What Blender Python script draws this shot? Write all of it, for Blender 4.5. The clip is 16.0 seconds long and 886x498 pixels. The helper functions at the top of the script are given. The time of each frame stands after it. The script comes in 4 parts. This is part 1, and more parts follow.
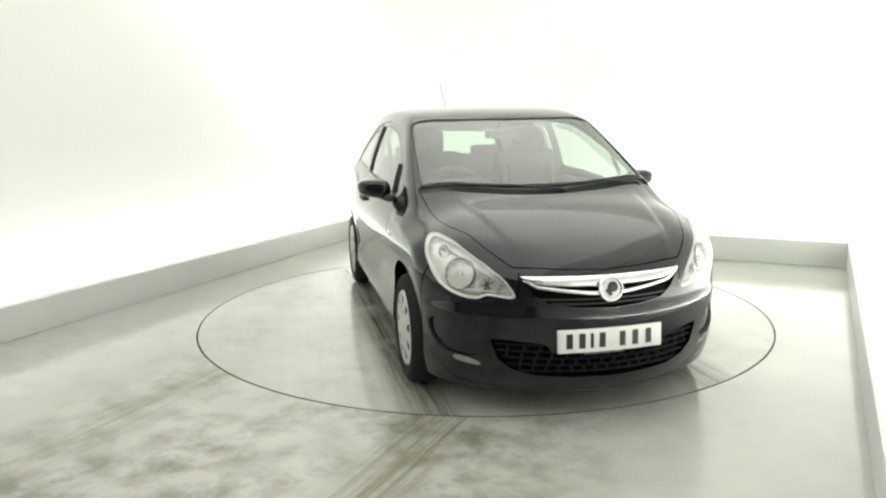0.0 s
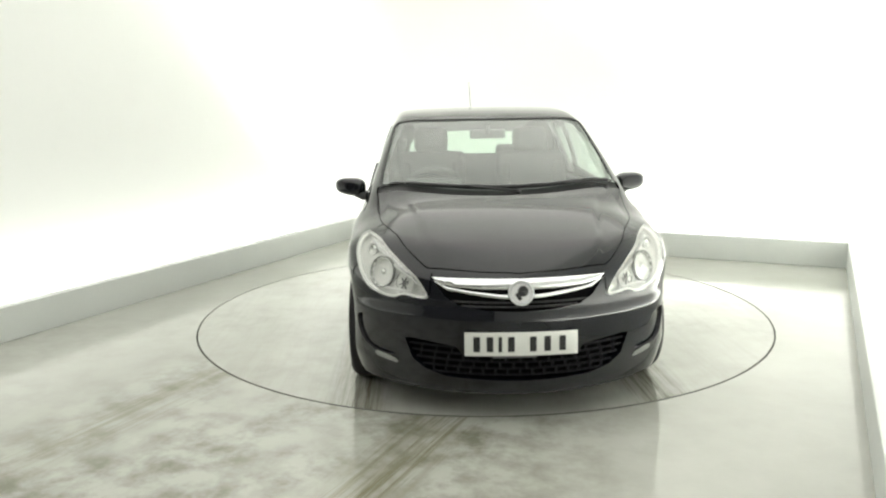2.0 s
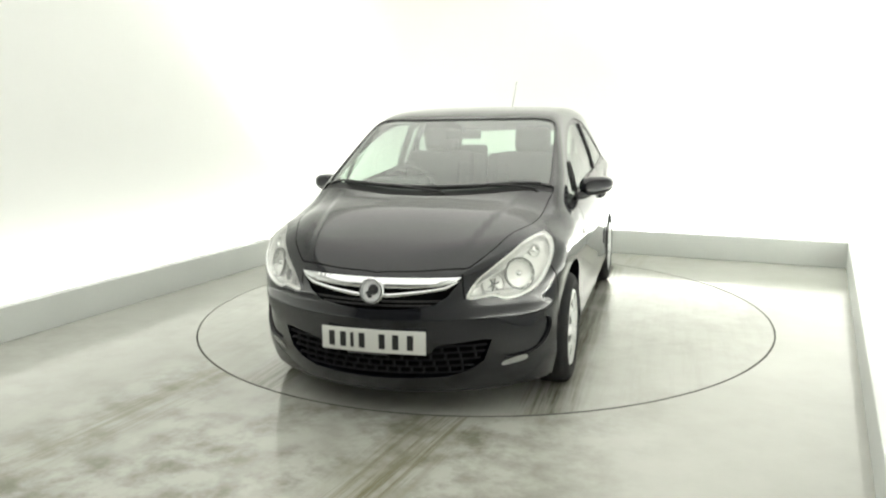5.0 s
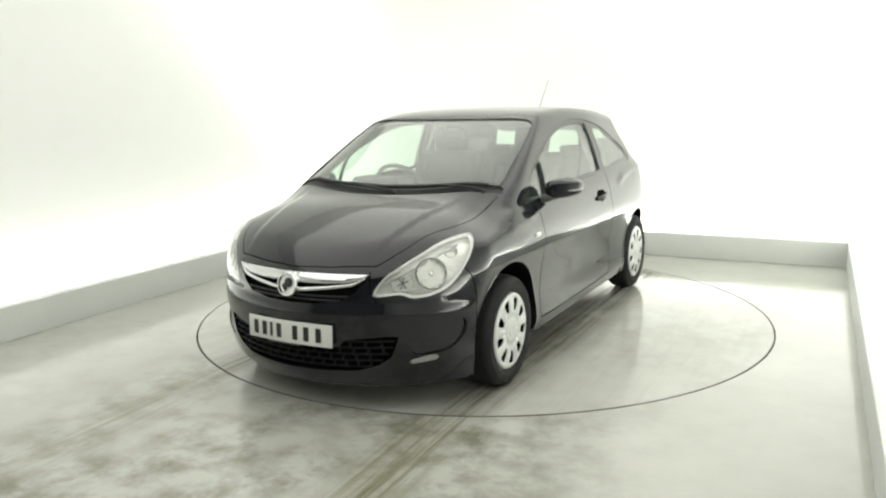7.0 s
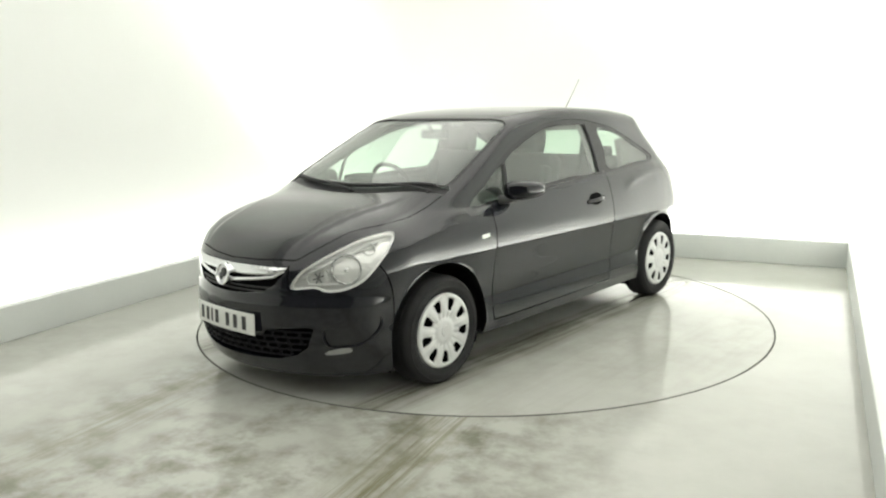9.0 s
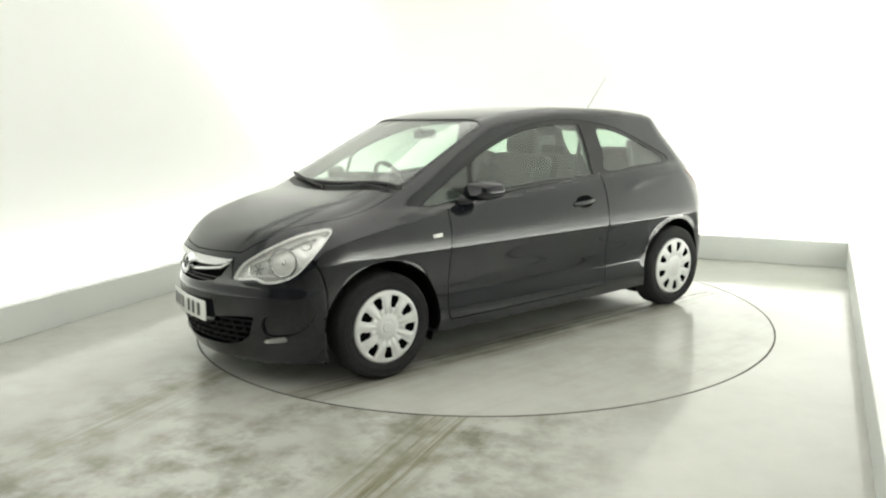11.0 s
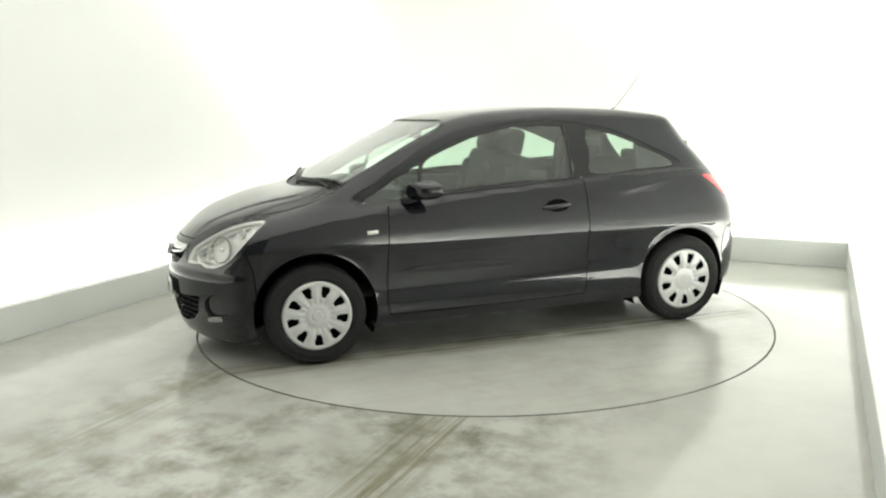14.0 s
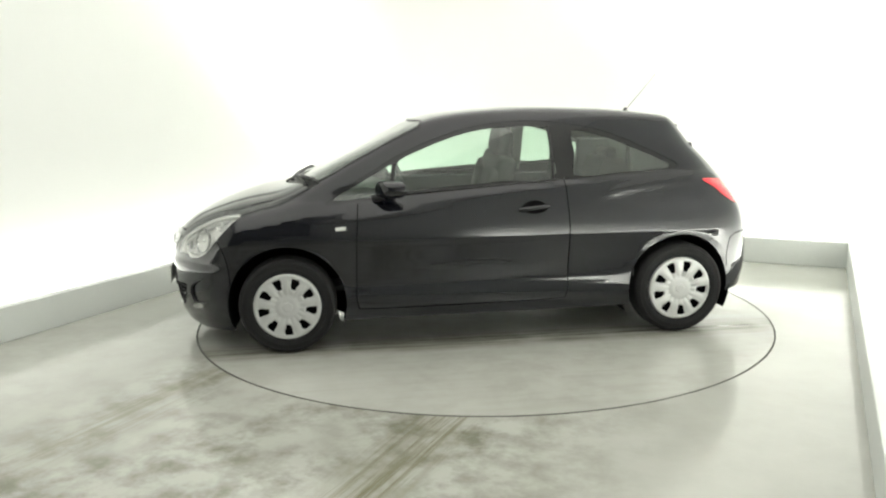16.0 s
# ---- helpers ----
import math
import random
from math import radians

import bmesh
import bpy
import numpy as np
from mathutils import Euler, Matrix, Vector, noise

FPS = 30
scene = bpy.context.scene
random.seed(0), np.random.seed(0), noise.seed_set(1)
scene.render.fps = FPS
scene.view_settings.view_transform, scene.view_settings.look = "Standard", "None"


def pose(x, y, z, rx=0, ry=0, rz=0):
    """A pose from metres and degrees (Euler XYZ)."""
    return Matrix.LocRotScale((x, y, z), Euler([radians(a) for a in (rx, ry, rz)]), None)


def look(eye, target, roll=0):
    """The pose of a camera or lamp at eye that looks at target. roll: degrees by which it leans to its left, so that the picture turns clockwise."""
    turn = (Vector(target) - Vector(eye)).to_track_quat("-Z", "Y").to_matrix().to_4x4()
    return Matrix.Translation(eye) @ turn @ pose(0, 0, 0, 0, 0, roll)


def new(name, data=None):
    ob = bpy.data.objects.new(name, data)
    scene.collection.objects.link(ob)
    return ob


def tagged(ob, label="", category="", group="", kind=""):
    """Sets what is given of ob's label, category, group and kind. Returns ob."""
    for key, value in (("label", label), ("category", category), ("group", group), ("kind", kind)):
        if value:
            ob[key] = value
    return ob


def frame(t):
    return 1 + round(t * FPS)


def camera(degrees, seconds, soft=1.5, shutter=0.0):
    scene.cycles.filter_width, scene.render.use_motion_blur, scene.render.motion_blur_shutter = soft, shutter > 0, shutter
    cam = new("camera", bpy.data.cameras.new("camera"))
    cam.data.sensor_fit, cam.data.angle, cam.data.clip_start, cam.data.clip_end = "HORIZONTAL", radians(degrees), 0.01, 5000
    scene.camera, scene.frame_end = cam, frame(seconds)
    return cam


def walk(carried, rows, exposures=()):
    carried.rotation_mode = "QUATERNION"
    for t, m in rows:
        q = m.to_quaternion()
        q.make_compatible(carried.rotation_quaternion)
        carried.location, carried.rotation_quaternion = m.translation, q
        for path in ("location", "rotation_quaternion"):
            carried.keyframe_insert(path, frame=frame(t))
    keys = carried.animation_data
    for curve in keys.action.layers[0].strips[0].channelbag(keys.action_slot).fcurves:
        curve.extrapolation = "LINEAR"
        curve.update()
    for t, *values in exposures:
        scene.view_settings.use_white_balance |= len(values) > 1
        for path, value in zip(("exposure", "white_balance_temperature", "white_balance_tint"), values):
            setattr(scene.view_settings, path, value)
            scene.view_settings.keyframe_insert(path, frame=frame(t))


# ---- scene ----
# the camera stands still on a tripod at the edge of the studio
cam = camera(61.34, 16.0, soft=2.2)
STAND = pose(0, -5.4353, 1.4572, 90 - 10.461, 0, 2.877) @ pose(0, 0, 0, 0, 0, -0.981)
walk(cam, [(0.0, STAND), (16.0, STAND)], exposures=[(0.0, 0.07), (16.0, 0.07)])

# the back corner of the studio and the turn of its walls in plan
CORNER = Vector((-1.42, 3.36, 0.0))
TURN = math.atan2(-0.43, 1.0)
ROOM_H, KERB_H = 3.6, 0.235

# ---- light: bright troughs behind the kerb wash the white walls ----
world = bpy.data.worlds.new("studio_air")
world.use_nodes = True
world.node_tree.nodes["Background"].inputs[0].default_value = (0.9, 0.95, 0.92, 1)
world.node_tree.nodes["Background"].inputs[1].default_value = 0.15
scene.world = world


def area(name, centre, target, sx, sy, watts, colour=(1, 0.99, 0.93)):
    data = bpy.data.lights.new(name, "AREA")
    data.shape, data.size, data.size_y, data.energy, data.color = "RECTANGLE", sx, sy, watts, colour
    ob = new(name, data)
    ob.matrix_world = look(centre, target)
    return ob
# ---- materials ----
def mat(name, base, rough=0.5, metal=0.0, coat=0.0, vary=0.08, grain=6.0, bump=0.0, fine=60.0, spec=0.5, rough_vary=0.0):
    m = bpy.data.materials.new(name)
    m.use_nodes = True
    n, l = m.node_tree.nodes, m.node_tree.links
    b = n["Principled BSDF"]
    b.inputs["Roughness"].default_value, b.inputs["Metallic"].default_value = rough, metal
    b.inputs["Coat Weight"].default_value, b.inputs["Coat Roughness"].default_value = coat, 0.03
    b.inputs["Specular IOR Level"].default_value = spec
    tc = n.new("ShaderNodeTexCoord")
    t1, t2, mx, ramp = n.new("ShaderNodeTexNoise"), n.new("ShaderNodeTexNoise"), n.new("ShaderNodeMath"), n.new("ShaderNodeMix")
    t1.inputs["Scale"].default_value, t2.inputs["Scale"].default_value = grain, fine
    t1.inputs["Detail"].default_value = 6
    mx.operation, ramp.data_type = "MULTIPLY_ADD", "RGBA"
    l.new(tc.outputs["Object"], t1.inputs["Vector"])
    l.new(tc.outputs["Object"], t2.inputs["Vector"])
    l.new(t2.outputs["Fac"], mx.inputs[0])
    mx.inputs[1].default_value = 0.4
    l.new(t1.outputs["Fac"], mx.inputs[2])
    l.new(mx.outputs[0], ramp.inputs["Factor"])
    ramp.inputs["A"].default_value = (*[c * (1 - vary) for c in base], 1)
    ramp.inputs["B"].default_value = (*[min(1, c * (1 + vary)) for c in base], 1)
    l.new(ramp.outputs["Result"], b.inputs["Base Color"])
    if rough_vary:
        rr = n.new("ShaderNodeMapRange")
        rr.inputs["To Min"].default_value, rr.inputs["To Max"].default_value = rough - rough_vary, rough + rough_vary
        l.new(t1.outputs["Fac"], rr.inputs["Value"])
        l.new(rr.outputs["Result"], b.inputs["Roughness"])
    if bump:
        bp = n.new("ShaderNodeBump")
        bp.inputs["Strength"].default_value, bp.inputs["Distance"].default_value = bump, 0.01
        l.new(mx.outputs[0], bp.inputs["Height"])
        l.new(bp.outputs["Normal"], b.inputs["Normal"])
    return m


def glow(name, colour, strength):
    m = bpy.data.materials.new(name)
    m.use_nodes = True
    b = m.node_tree.nodes["Principled BSDF"]
    b.inputs["Base Color"].default_value = (*colour, 1)
    b.inputs["Emission Color"].default_value, b.inputs["Emission Strength"].default_value = (*colour, 1), strength
    return m


def pane_glass(name, tint, gloss, rough=0.02, haze=0.0):
    """A thin pane: tinted see-through with a mirror's gloss at grazing angles and a pale film painted on as haze."""
    m = bpy.data.materials.new(name)
    m.use_nodes = True
    n, l = m.node_tree.nodes, m.node_tree.links
    n.remove(n["Principled BSDF"])
    gl, tr, mx, lw = (n.new("ShaderNodeBsdfGlossy"), n.new("ShaderNodeBsdfTransparent"), n.new("ShaderNodeMixShader"),
                      n.new("ShaderNodeLayerWeight"))
    up, ad = n.new("ShaderNodeMath"), n.new("ShaderNodeMath")
    up.operation, ad.operation = "POWER", "MULTIPLY_ADD"
    up.inputs[1].default_value = 3.4
    ad.inputs[1].default_value, ad.inputs[2].default_value = 1 - gloss, gloss
    gl.inputs["Roughness"].default_value = rough
    lw.inputs["Blend"].default_value = 0.5
    tr.inputs["Color"].default_value = (*tint, 1)
    l.new(lw.outputs["Facing"], up.inputs[0])
    l.new(up.outputs[0], ad.inputs[0])
    l.new(ad.outputs[0], mx.inputs[0])
    l.new(tr.outputs[0], mx.inputs[1])
    l.new(gl.outputs[0], mx.inputs[2])
    # a cloudy diffuse film paints the milky sheen of reflections over the glass
    film, white, cloud, much = n.new("ShaderNodeMixShader"), n.new("ShaderNodeBsdfDiffuse"), n.new("ShaderNodeTexNoise"), n.new("ShaderNodeMapRange")
    white.inputs["Color"].default_value = (0.66, 0.74, 0.68, 1)
    cloud.inputs["Scale"].default_value = 3.0
    much.inputs["To Min"].default_value, much.inputs["To Max"].default_value = haze * 0.7, haze * 1.3
    l.new(cloud.outputs["Fac"], much.inputs["Value"])
    l.new(much.outputs["Result"], film.inputs[0])
    l.new(mx.outputs[0], film.inputs[1])
    l.new(white.outputs[0], film.inputs[2])
    l.new(film.outputs[0], n["Material Output"].inputs["Surface"])
    return m


def floor_paint(name, drive):
    """Glossy pale grey floor paint, scuffed, with dirt, tyre marks and drying stains."""
    m = bpy.data.materials.new(name)
    m.use_nodes = True
    n, l = m.node_tree.nodes, m.node_tree.links
    b = n["Principled BSDF"]
    tc = n.new("ShaderNodeTexCoord")

    def noise_at(scale, detail, stretch=None, spin=0.0, rough=0.6):
        t = n.new("ShaderNodeTexNoise")
        t.inputs["Scale"].default_value, t.inputs["Detail"].default_value, t.inputs["Roughness"].default_value = scale, detail, rough
        if stretch:
            mp = n.new("ShaderNodeMapping")
            mp.inputs["Scale"].default_value, mp.inputs["Rotation"].default_value = stretch, (0, 0, spin)
            l.new(tc.outputs["Object"], mp.inputs["Vector"])
            l.new(mp.outputs[0], t.inputs["Vector"])
        else:
            l.new(tc.outputs["Object"], t.inputs["Vector"])
        return t.outputs["Fac"]

    def span(src, a, z, lo=0.0, hi=1.0):
        r = n.new("ShaderNodeMapRange")
        r.inputs["From Min"].default_value, r.inputs["From Max"].default_value = a, z
        r.inputs["To Min"].default_value, r.inputs["To Max"].default_value = lo, hi
        l.new(src, r.inputs["Value"])
        return r.outputs["Result"]

    def calc(op, a, c):
        q = n.new("ShaderNodeMath")
        q.operation = op
        for k, s in enumerate((a, c)):
            if isinstance(s, (int, float)):
                q.inputs[k].default_value = s
            else:
                l.new(s, q.inputs[k])
        return q.outputs[0]

    def blend(fac, a, c):
        x = n.new("ShaderNodeMix")
        x.data_type = "RGBA"
        l.new(fac, x.inputs["Factor"])
        for key, s in (("A", a), ("B", c)):
            if isinstance(s, tuple):
                x.inputs[key].default_value = (*s, 1)
            else:
                l.new(s, x.inputs[key])
        return x.outputs["Result"]

    cloud = noise_at(0.9, 5)
    colour = blend(span(cloud, 0.35, 0.7), (0.49, 0.495, 0.455), (0.42, 0.425, 0.385))
    blot = calc("MULTIPLY", span(noise_at(5.0, 5, rough=0.62), 0.40, 0.66), span(noise_at(1.1, 3), 0.32, 0.50))
    if drive:
        sep = n.new("ShaderNodeSeparateXYZ")
        l.new(tc.outputs["Object"], sep.inputs[0])
        across, along = sep.outputs[0], sep.outputs[1]
        near = span(along, -1.9, 0.0, 1.0, 0.1)
        blot = calc("MULTIPLY", blot, calc("MULTIPLY", calc("MAXIMUM", near, 0.15), calc("MULTIPLY", span(across, 0.9, 1.7, 1.0, 0.1), span(across, -1.3, -0.75, 0.2, 1.0))))
        colour = blend(calc("MULTIPLY", blot, 1.0), colour, (0.215, 0.214, 0.17))
        streak = span(noise_at(1.0, 5, (26.0, 0.7, 1.0), rough=0.75), 0.46, 0.60)
        for centre, wide, dark in drive:
            d = calc("ABSOLUTE", calc("SUBTRACT", across, centre), 0.0)
            band = span(d, 0.25 * wide, wide, 1.0, 0.0)
            fade = span(along, -2.4, 0.5, 1.0, 0.3)
            marks = calc("MULTIPLY", calc("MULTIPLY", band, fade), span(streak, 0.0, 1.0, 0.3, 1.0))
            colour = blend(calc("MULTIPLY", marks, dark), colour, (0.185, 0.172, 0.11))
    else:
        colour = blend(calc("MULTIPLY", blot, 0.22), colour, (0.22, 0.215, 0.17))
        streak = span(noise_at(1.0, 4, (1.4, 18.0, 1.0), 0.1, rough=0.7), 0.48, 0.62)
        colour = blend(calc("MULTIPLY", streak, 0.1), colour, (0.28, 0.275, 0.23))
        sep = n.new("ShaderNodeSeparateXYZ")
        l.new(tc.outputs["Object"], sep.inputs[0])
        side = calc("ABSOLUTE", calc("SUBTRACT", calc("ABSOLUTE", sep.outputs[1], 0.0), 0.77), 0.0)
        tread = span(noise_at(1.0, 5, (0.8, 24.0, 1.0), rough=0.75), 0.42, 0.60)
        marks = calc("MULTIPLY", span(side, 0.05, 0.20, 1.0, 0.0), calc("MULTIPLY", span(tread, 0.0, 1.0, 0.35, 1.0), span(noise_at(1.3, 3), 0.28, 0.5)))
        colour = blend(calc("MULTIPLY", marks, 0.95), colour, (0.105, 0.095, 0.065))
    l.new(colour, b.inputs["Base Color"])
    l.new(span(noise_at(3.0, 5), 0.3, 0.7, 0.08, 0.19), b.inputs["Roughness"])
    b.inputs["Specular IOR Level"].default_value = 0.6
    bp = n.new("ShaderNodeBump")
    bp.inputs["Strength"].default_value, bp.inputs["Distance"].default_value = 0.05, 0.01
    l.new(noise_at(14.0, 4), bp.inputs["Height"])
    l.new(bp.outputs["Normal"], b.inputs["Normal"])
    return m


PAINT = mat("charcoal_black_paint", (0.0040, 0.0046, 0.0078), 0.4, 0.0, 1.0, 0.12, 900, 0, 3000, 0.04)
PAINT.node_tree.nodes["Principled BSDF"].inputs["Coat IOR"].default_value = 1.56
TRIM = mat("black_plastic", (0.015, 0.015, 0.016), 0.45, vary=0.15, grain=40, bump=0.05, fine=400)
GLOSS_TRIM = mat("gloss_black_trim", (0.012, 0.012, 0.013), 0.18, vary=0.1, grain=10)
RUBBER = mat("tyre_rubber", (0.011, 0.011, 0.0115), 0.75, vary=0.25, grain=18, bump=0.12, fine=120, spec=0.3)
CHROME = mat("chrome", (0.75, 0.76, 0.77), 0.08, 1.0, vary=0.04, grain=20)
SILVER = mat("silver_wheel_paint", (0.50, 0.51, 0.505), 0.32, 0.2, 0.4, 0.06, 14)
HOLLOW = mat("dark_hollow", (0.004, 0.004, 0.0045), 0.9, vary=0.2, grain=12, spec=0.05)
CLOTH = mat("charcoal_cloth", (0.024, 0.026, 0.027), 0.9, vary=0.2, grain=9, fine=60, spec=0.2)
DASH = mat("dark_grey_dash_plastic", (0.060, 0.063, 0.063), 0.55, vary=0.12, grain=8, fine=80)
LINER = mat("pale_grey_headlining", (0.25, 0.25, 0.24), 0.95, vary=0.08, grain=30, bump=0.1, fine=300)
REFLECTOR = mat("lamp_reflector", (0.86, 0.87, 0.86), 0.09, 1.0, vary=0.05, grain=26, bump=0.45, fine=50)
LAMP_BODY = mat("pale_lamp_housing", (0.84, 0.845, 0.83), 0.17, 0.38, vary=0.1, grain=28, bump=0.7, fine=60)
LAMP_TRIM = mat("grey_lamp_rib", (0.55, 0.555, 0.55), 0.3, 0.4, vary=0.1, grain=20)
BADGE_SILVER = mat("badge_silver", (0.74, 0.745, 0.75), 0.35, 0.1, vary=0.08, grain=30)
LAMP_WHITE = mat("white_lamp_bead", (0.85, 0.855, 0.84), 0.25, vary=0.04, grain=20)
RING_GREY = mat("grey_lamp_ring", (0.30, 0.305, 0.30), 0.25, 0.5, vary=0.2, grain=30)
SATIN = mat("satin_grey_trim", (0.11, 0.112, 0.115), 0.28, 0.7, vary=0.1, grain=20)
GRID = mat("dark_grille_plastic", (0.007, 0.007, 0.009), 0.5, vary=0.2, grain=40, spec=0.15)
RED_LENS = mat("red_lamp_lens", (0.5, 0.01, 0.02), 0.12, 0, 0.8, 0.1, 40)
PLATE_WHITE = mat("number_plate_white", (0.66, 0.67, 0.64), 0.35, 0, 0.4, 0.03, 20)
PLATE_BLACK = mat("number_plate_black", (0.01, 0.01, 0.011), 0.4, vary=0.1)
WIND_GLASS = pane_glass("green_tinted_windscreen", (0.74, 0.85, 0.77), 0.10, haze=0.09)
DARK_GLASS = pane_glass("green_tinted_side_glass", (0.72, 0.85, 0.75), 0.11, haze=0.04)
LENS = pane_glass("clear_lamp_lens", (0.95, 0.955, 0.945), 0.08)
WALL_WHITE = mat("white_studio_wall", (0.80, 0.815, 0.79), 0.75, vary=0.02, grain=1.2, bump=0.03, fine=30)
KERB_PAINT = mat("pale_grey_kerb_paint", (0.64, 0.665, 0.64), 0.4, vary=0.06, grain=2.5, bump=0.05, fine=40)
CEILING_GREY = mat("grey_ceiling", (0.52, 0.525, 0.51), 0.8, vary=0.05, grain=2)
DARK_WALL = mat("dark_grey_south_wall", (0.15, 0.152, 0.15), 0.8, vary=0.08, grain=2)
GAP_DARK = mat("dark_joint", (0.09, 0.09, 0.08), 0.8, vary=0.3, grain=10)
# ---- mesh helpers ----
def part(name, bm, material, parent=None, label="", smooth=None):
    """Links a bmesh as one mesh object, under a thing or a part."""
    me = bpy.data.meshes.new(name)
    bm.normal_update()
    bm.to_mesh(me)
    bm.free()
    me.materials.append(material)
    if smooth is not None:
        me.polygons.foreach_set("use_smooth", [True] * len(me.polygons))
        me.set_sharp_from_angle(angle=radians(smooth))
    ob = new(name, me)
    if parent:
        ob.parent = parent
    return tagged(ob, label)


def thing(name, label, category, group="", kind="", m=None):
    ob = new(name)
    if m:
        ob.matrix_world = m
    return tagged(ob, label, category, group, kind)


def box(bm, size, m=Matrix(), bevel=0.0, seg=2):
    r = bmesh.ops.create_cube(bm, size=1, matrix=m @ Matrix.Diagonal((*size, 1)))
    if bevel:
        vs = set(r["verts"])
        bmesh.ops.bevel(bm, geom=[e for e in bm.edges if e.verts[0] in vs and e.verts[1] in vs], offset=bevel, segments=seg,
                        profile=0.6, affect="EDGES")
    return bm


def prism(points, z0, z1, bevel=0.0):
    """An upright block over a plan outline."""
    bm = bmesh.new()
    lo = [bm.verts.new((p[0], p[1], z0)) for p in points]
    hi = [bm.verts.new((p[0], p[1], z1)) for p in points]
    bm.faces.new(lo[::-1])
    bm.faces.new(hi)
    for i in range(len(points)):
        j = (i + 1) % len(points)
        bm.faces.new((lo[i], lo[j], hi[j], hi[i]))
    bmesh.ops.recalc_face_normals(bm, faces=bm.faces)
    if bevel:
        bmesh.ops.bevel(bm, geom=list(bm.edges), offset=bevel, segments=3, profile=0.6, affect="EDGES")
    return bm


def lathe(bm, profile, n=64, m=Matrix(), closed=False):
    """Turns (radius, height) round the z axis of m."""
    rings = [[bm.verts.new(m @ Vector((r * math.cos(2 * math.pi * k / n), r * math.sin(2 * math.pi * k / n), h))) for k in range(n)]
             for r, h in profile]
    pairs = list(zip(rings, rings[1:] + rings[:1])) if closed else list(zip(rings, rings[1:]))
    for a, b in pairs:
        for k in range(n):
            bm.faces.new((a[k], a[(k + 1) % n], b[(k + 1) % n], b[k]))
    return rings


def tube(bm, pts, r, n=10, taper=None):
    pts = [Vector(p) for p in pts]
    rings = []
    for i, p in enumerate(pts):
        d = (pts[min(i + 1, len(pts) - 1)] - pts[max(i - 1, 0)]).normalized()
        a = d.orthogonal().normalized()
        if rings:
            a = (ref - d * ref.dot(d)).normalized()
        ref = a
        b = d.cross(a)
        rr = r * (1 + (taper - 1) * i / (len(pts) - 1)) if taper else r
        rings.append([bm.verts.new(p + rr * (a * math.cos(2 * math.pi * k / n) + b * math.sin(2 * math.pi * k / n))) for k in range(n)])
    for s, t in zip(rings, rings[1:]):
        for k in range(n):
            bm.faces.new((s[k], s[(k + 1) % n], t[(k + 1) % n], t[k]))
    bm.faces.new(rings[0][::-1])
    bm.faces.new(rings[-1])
    return bm


# ---- the studio ----
TABLE_R = 2.024
BACK_L, BACK_R = CORNER.copy(), Vector((3.30, 1.325, 0))
SIDE_L = Vector((-0.41, -1.0, 0)).normalized()
SIDE_R = Vector((-0.445, -1.0, 0)).normalized()
FRONT_L, FRONT_R = BACK_L + SIDE_L * 11.5, BACK_R + SIDE_R * 11.0
EAST_LIT = 0.57                           # the lit share of the east wall; its light ends before the camera
OUT = 0.55                                # from the kerb's face to the wall behind the light trough


def grown(d):
    """The floor's outline pushed out by d on the three lit sides."""
    back = (BACK_R - BACK_L).normalized()
    nb = Vector((-back.y, back.x, 0))
    nl = Vector((SIDE_L.y, -SIDE_L.x, 0))
    nr = Vector((-SIDE_R.y, SIDE_R.x, 0))
    nl, nr = (nl if nl.x < 0 else -nl), (nr if nr.x > 0 else -nr)

    def cross(p, a, q, b):
        t = ((q - p).x * b.y - (q - p).y * b.x) / (a.x * b.y - a.y * b.x)
        return p + a * t
    bl = cross(BACK_L + nb * d, back, BACK_L + nl * d, SIDE_L)
    br = cross(BACK_R + nb * d, back, BACK_R + nr * d, SIDE_R)
    return [FRONT_L + nl * d, bl, br, FRONT_R + nr * d]


def build_floor():
    """The painted floor, with a round opening for the turntable."""
    n = 128
    bm = bmesh.new()
    ring = [bm.verts.new(((TABLE_R + 0.005) * math.cos(2 * math.pi * k / n), (TABLE_R + 0.005) * math.sin(2 * math.pi * k / n), 0)) for k in range(n)]
    deep = [bm.verts.new((v.co.x, v.co.y, -0.05)) for v in ring]
    edges = [bm.edges.new((ring[k], ring[(k + 1) % n])) for k in range(n)]
    for k in range(n):
        bm.faces.new((ring[(k + 1) % n], ring[k], deep[k], deep[(k + 1) % n]))
    rim = [bm.verts.new((p.x, p.y, 0)) for p in grown(0.02)]
    edges += [bm.edges.new((rim[k], rim[(k + 1) % 4])) for k in range(4)]
    bmesh.ops.triangle_fill(bm, use_beauty=True, edges=edges)
    for f in bm.faces:
        if f.normal.z < -0.5:
            f.normal_flip()
    spin = Matrix.Rotation(TURN, 4, "Z")
    bmesh.ops.transform(bm, matrix=spin.inverted(), verts=bm.verts)
    ob = part("floor", bm, FLOOR_PAINT)
    ob.matrix_world = spin
    pit = bmesh.new()
    bmesh.ops.create_circle(pit, cap_ends=True, segments=96, radius=TABLE_R + 0.1, matrix=Matrix.Translation((0, 0, -0.05)))
    part("turntable_pit", pit, GAP_DARK, ob)
    return tagged(ob, "glossy pale grey painted floor with tyre marks and stains", "floor", kind="structure")


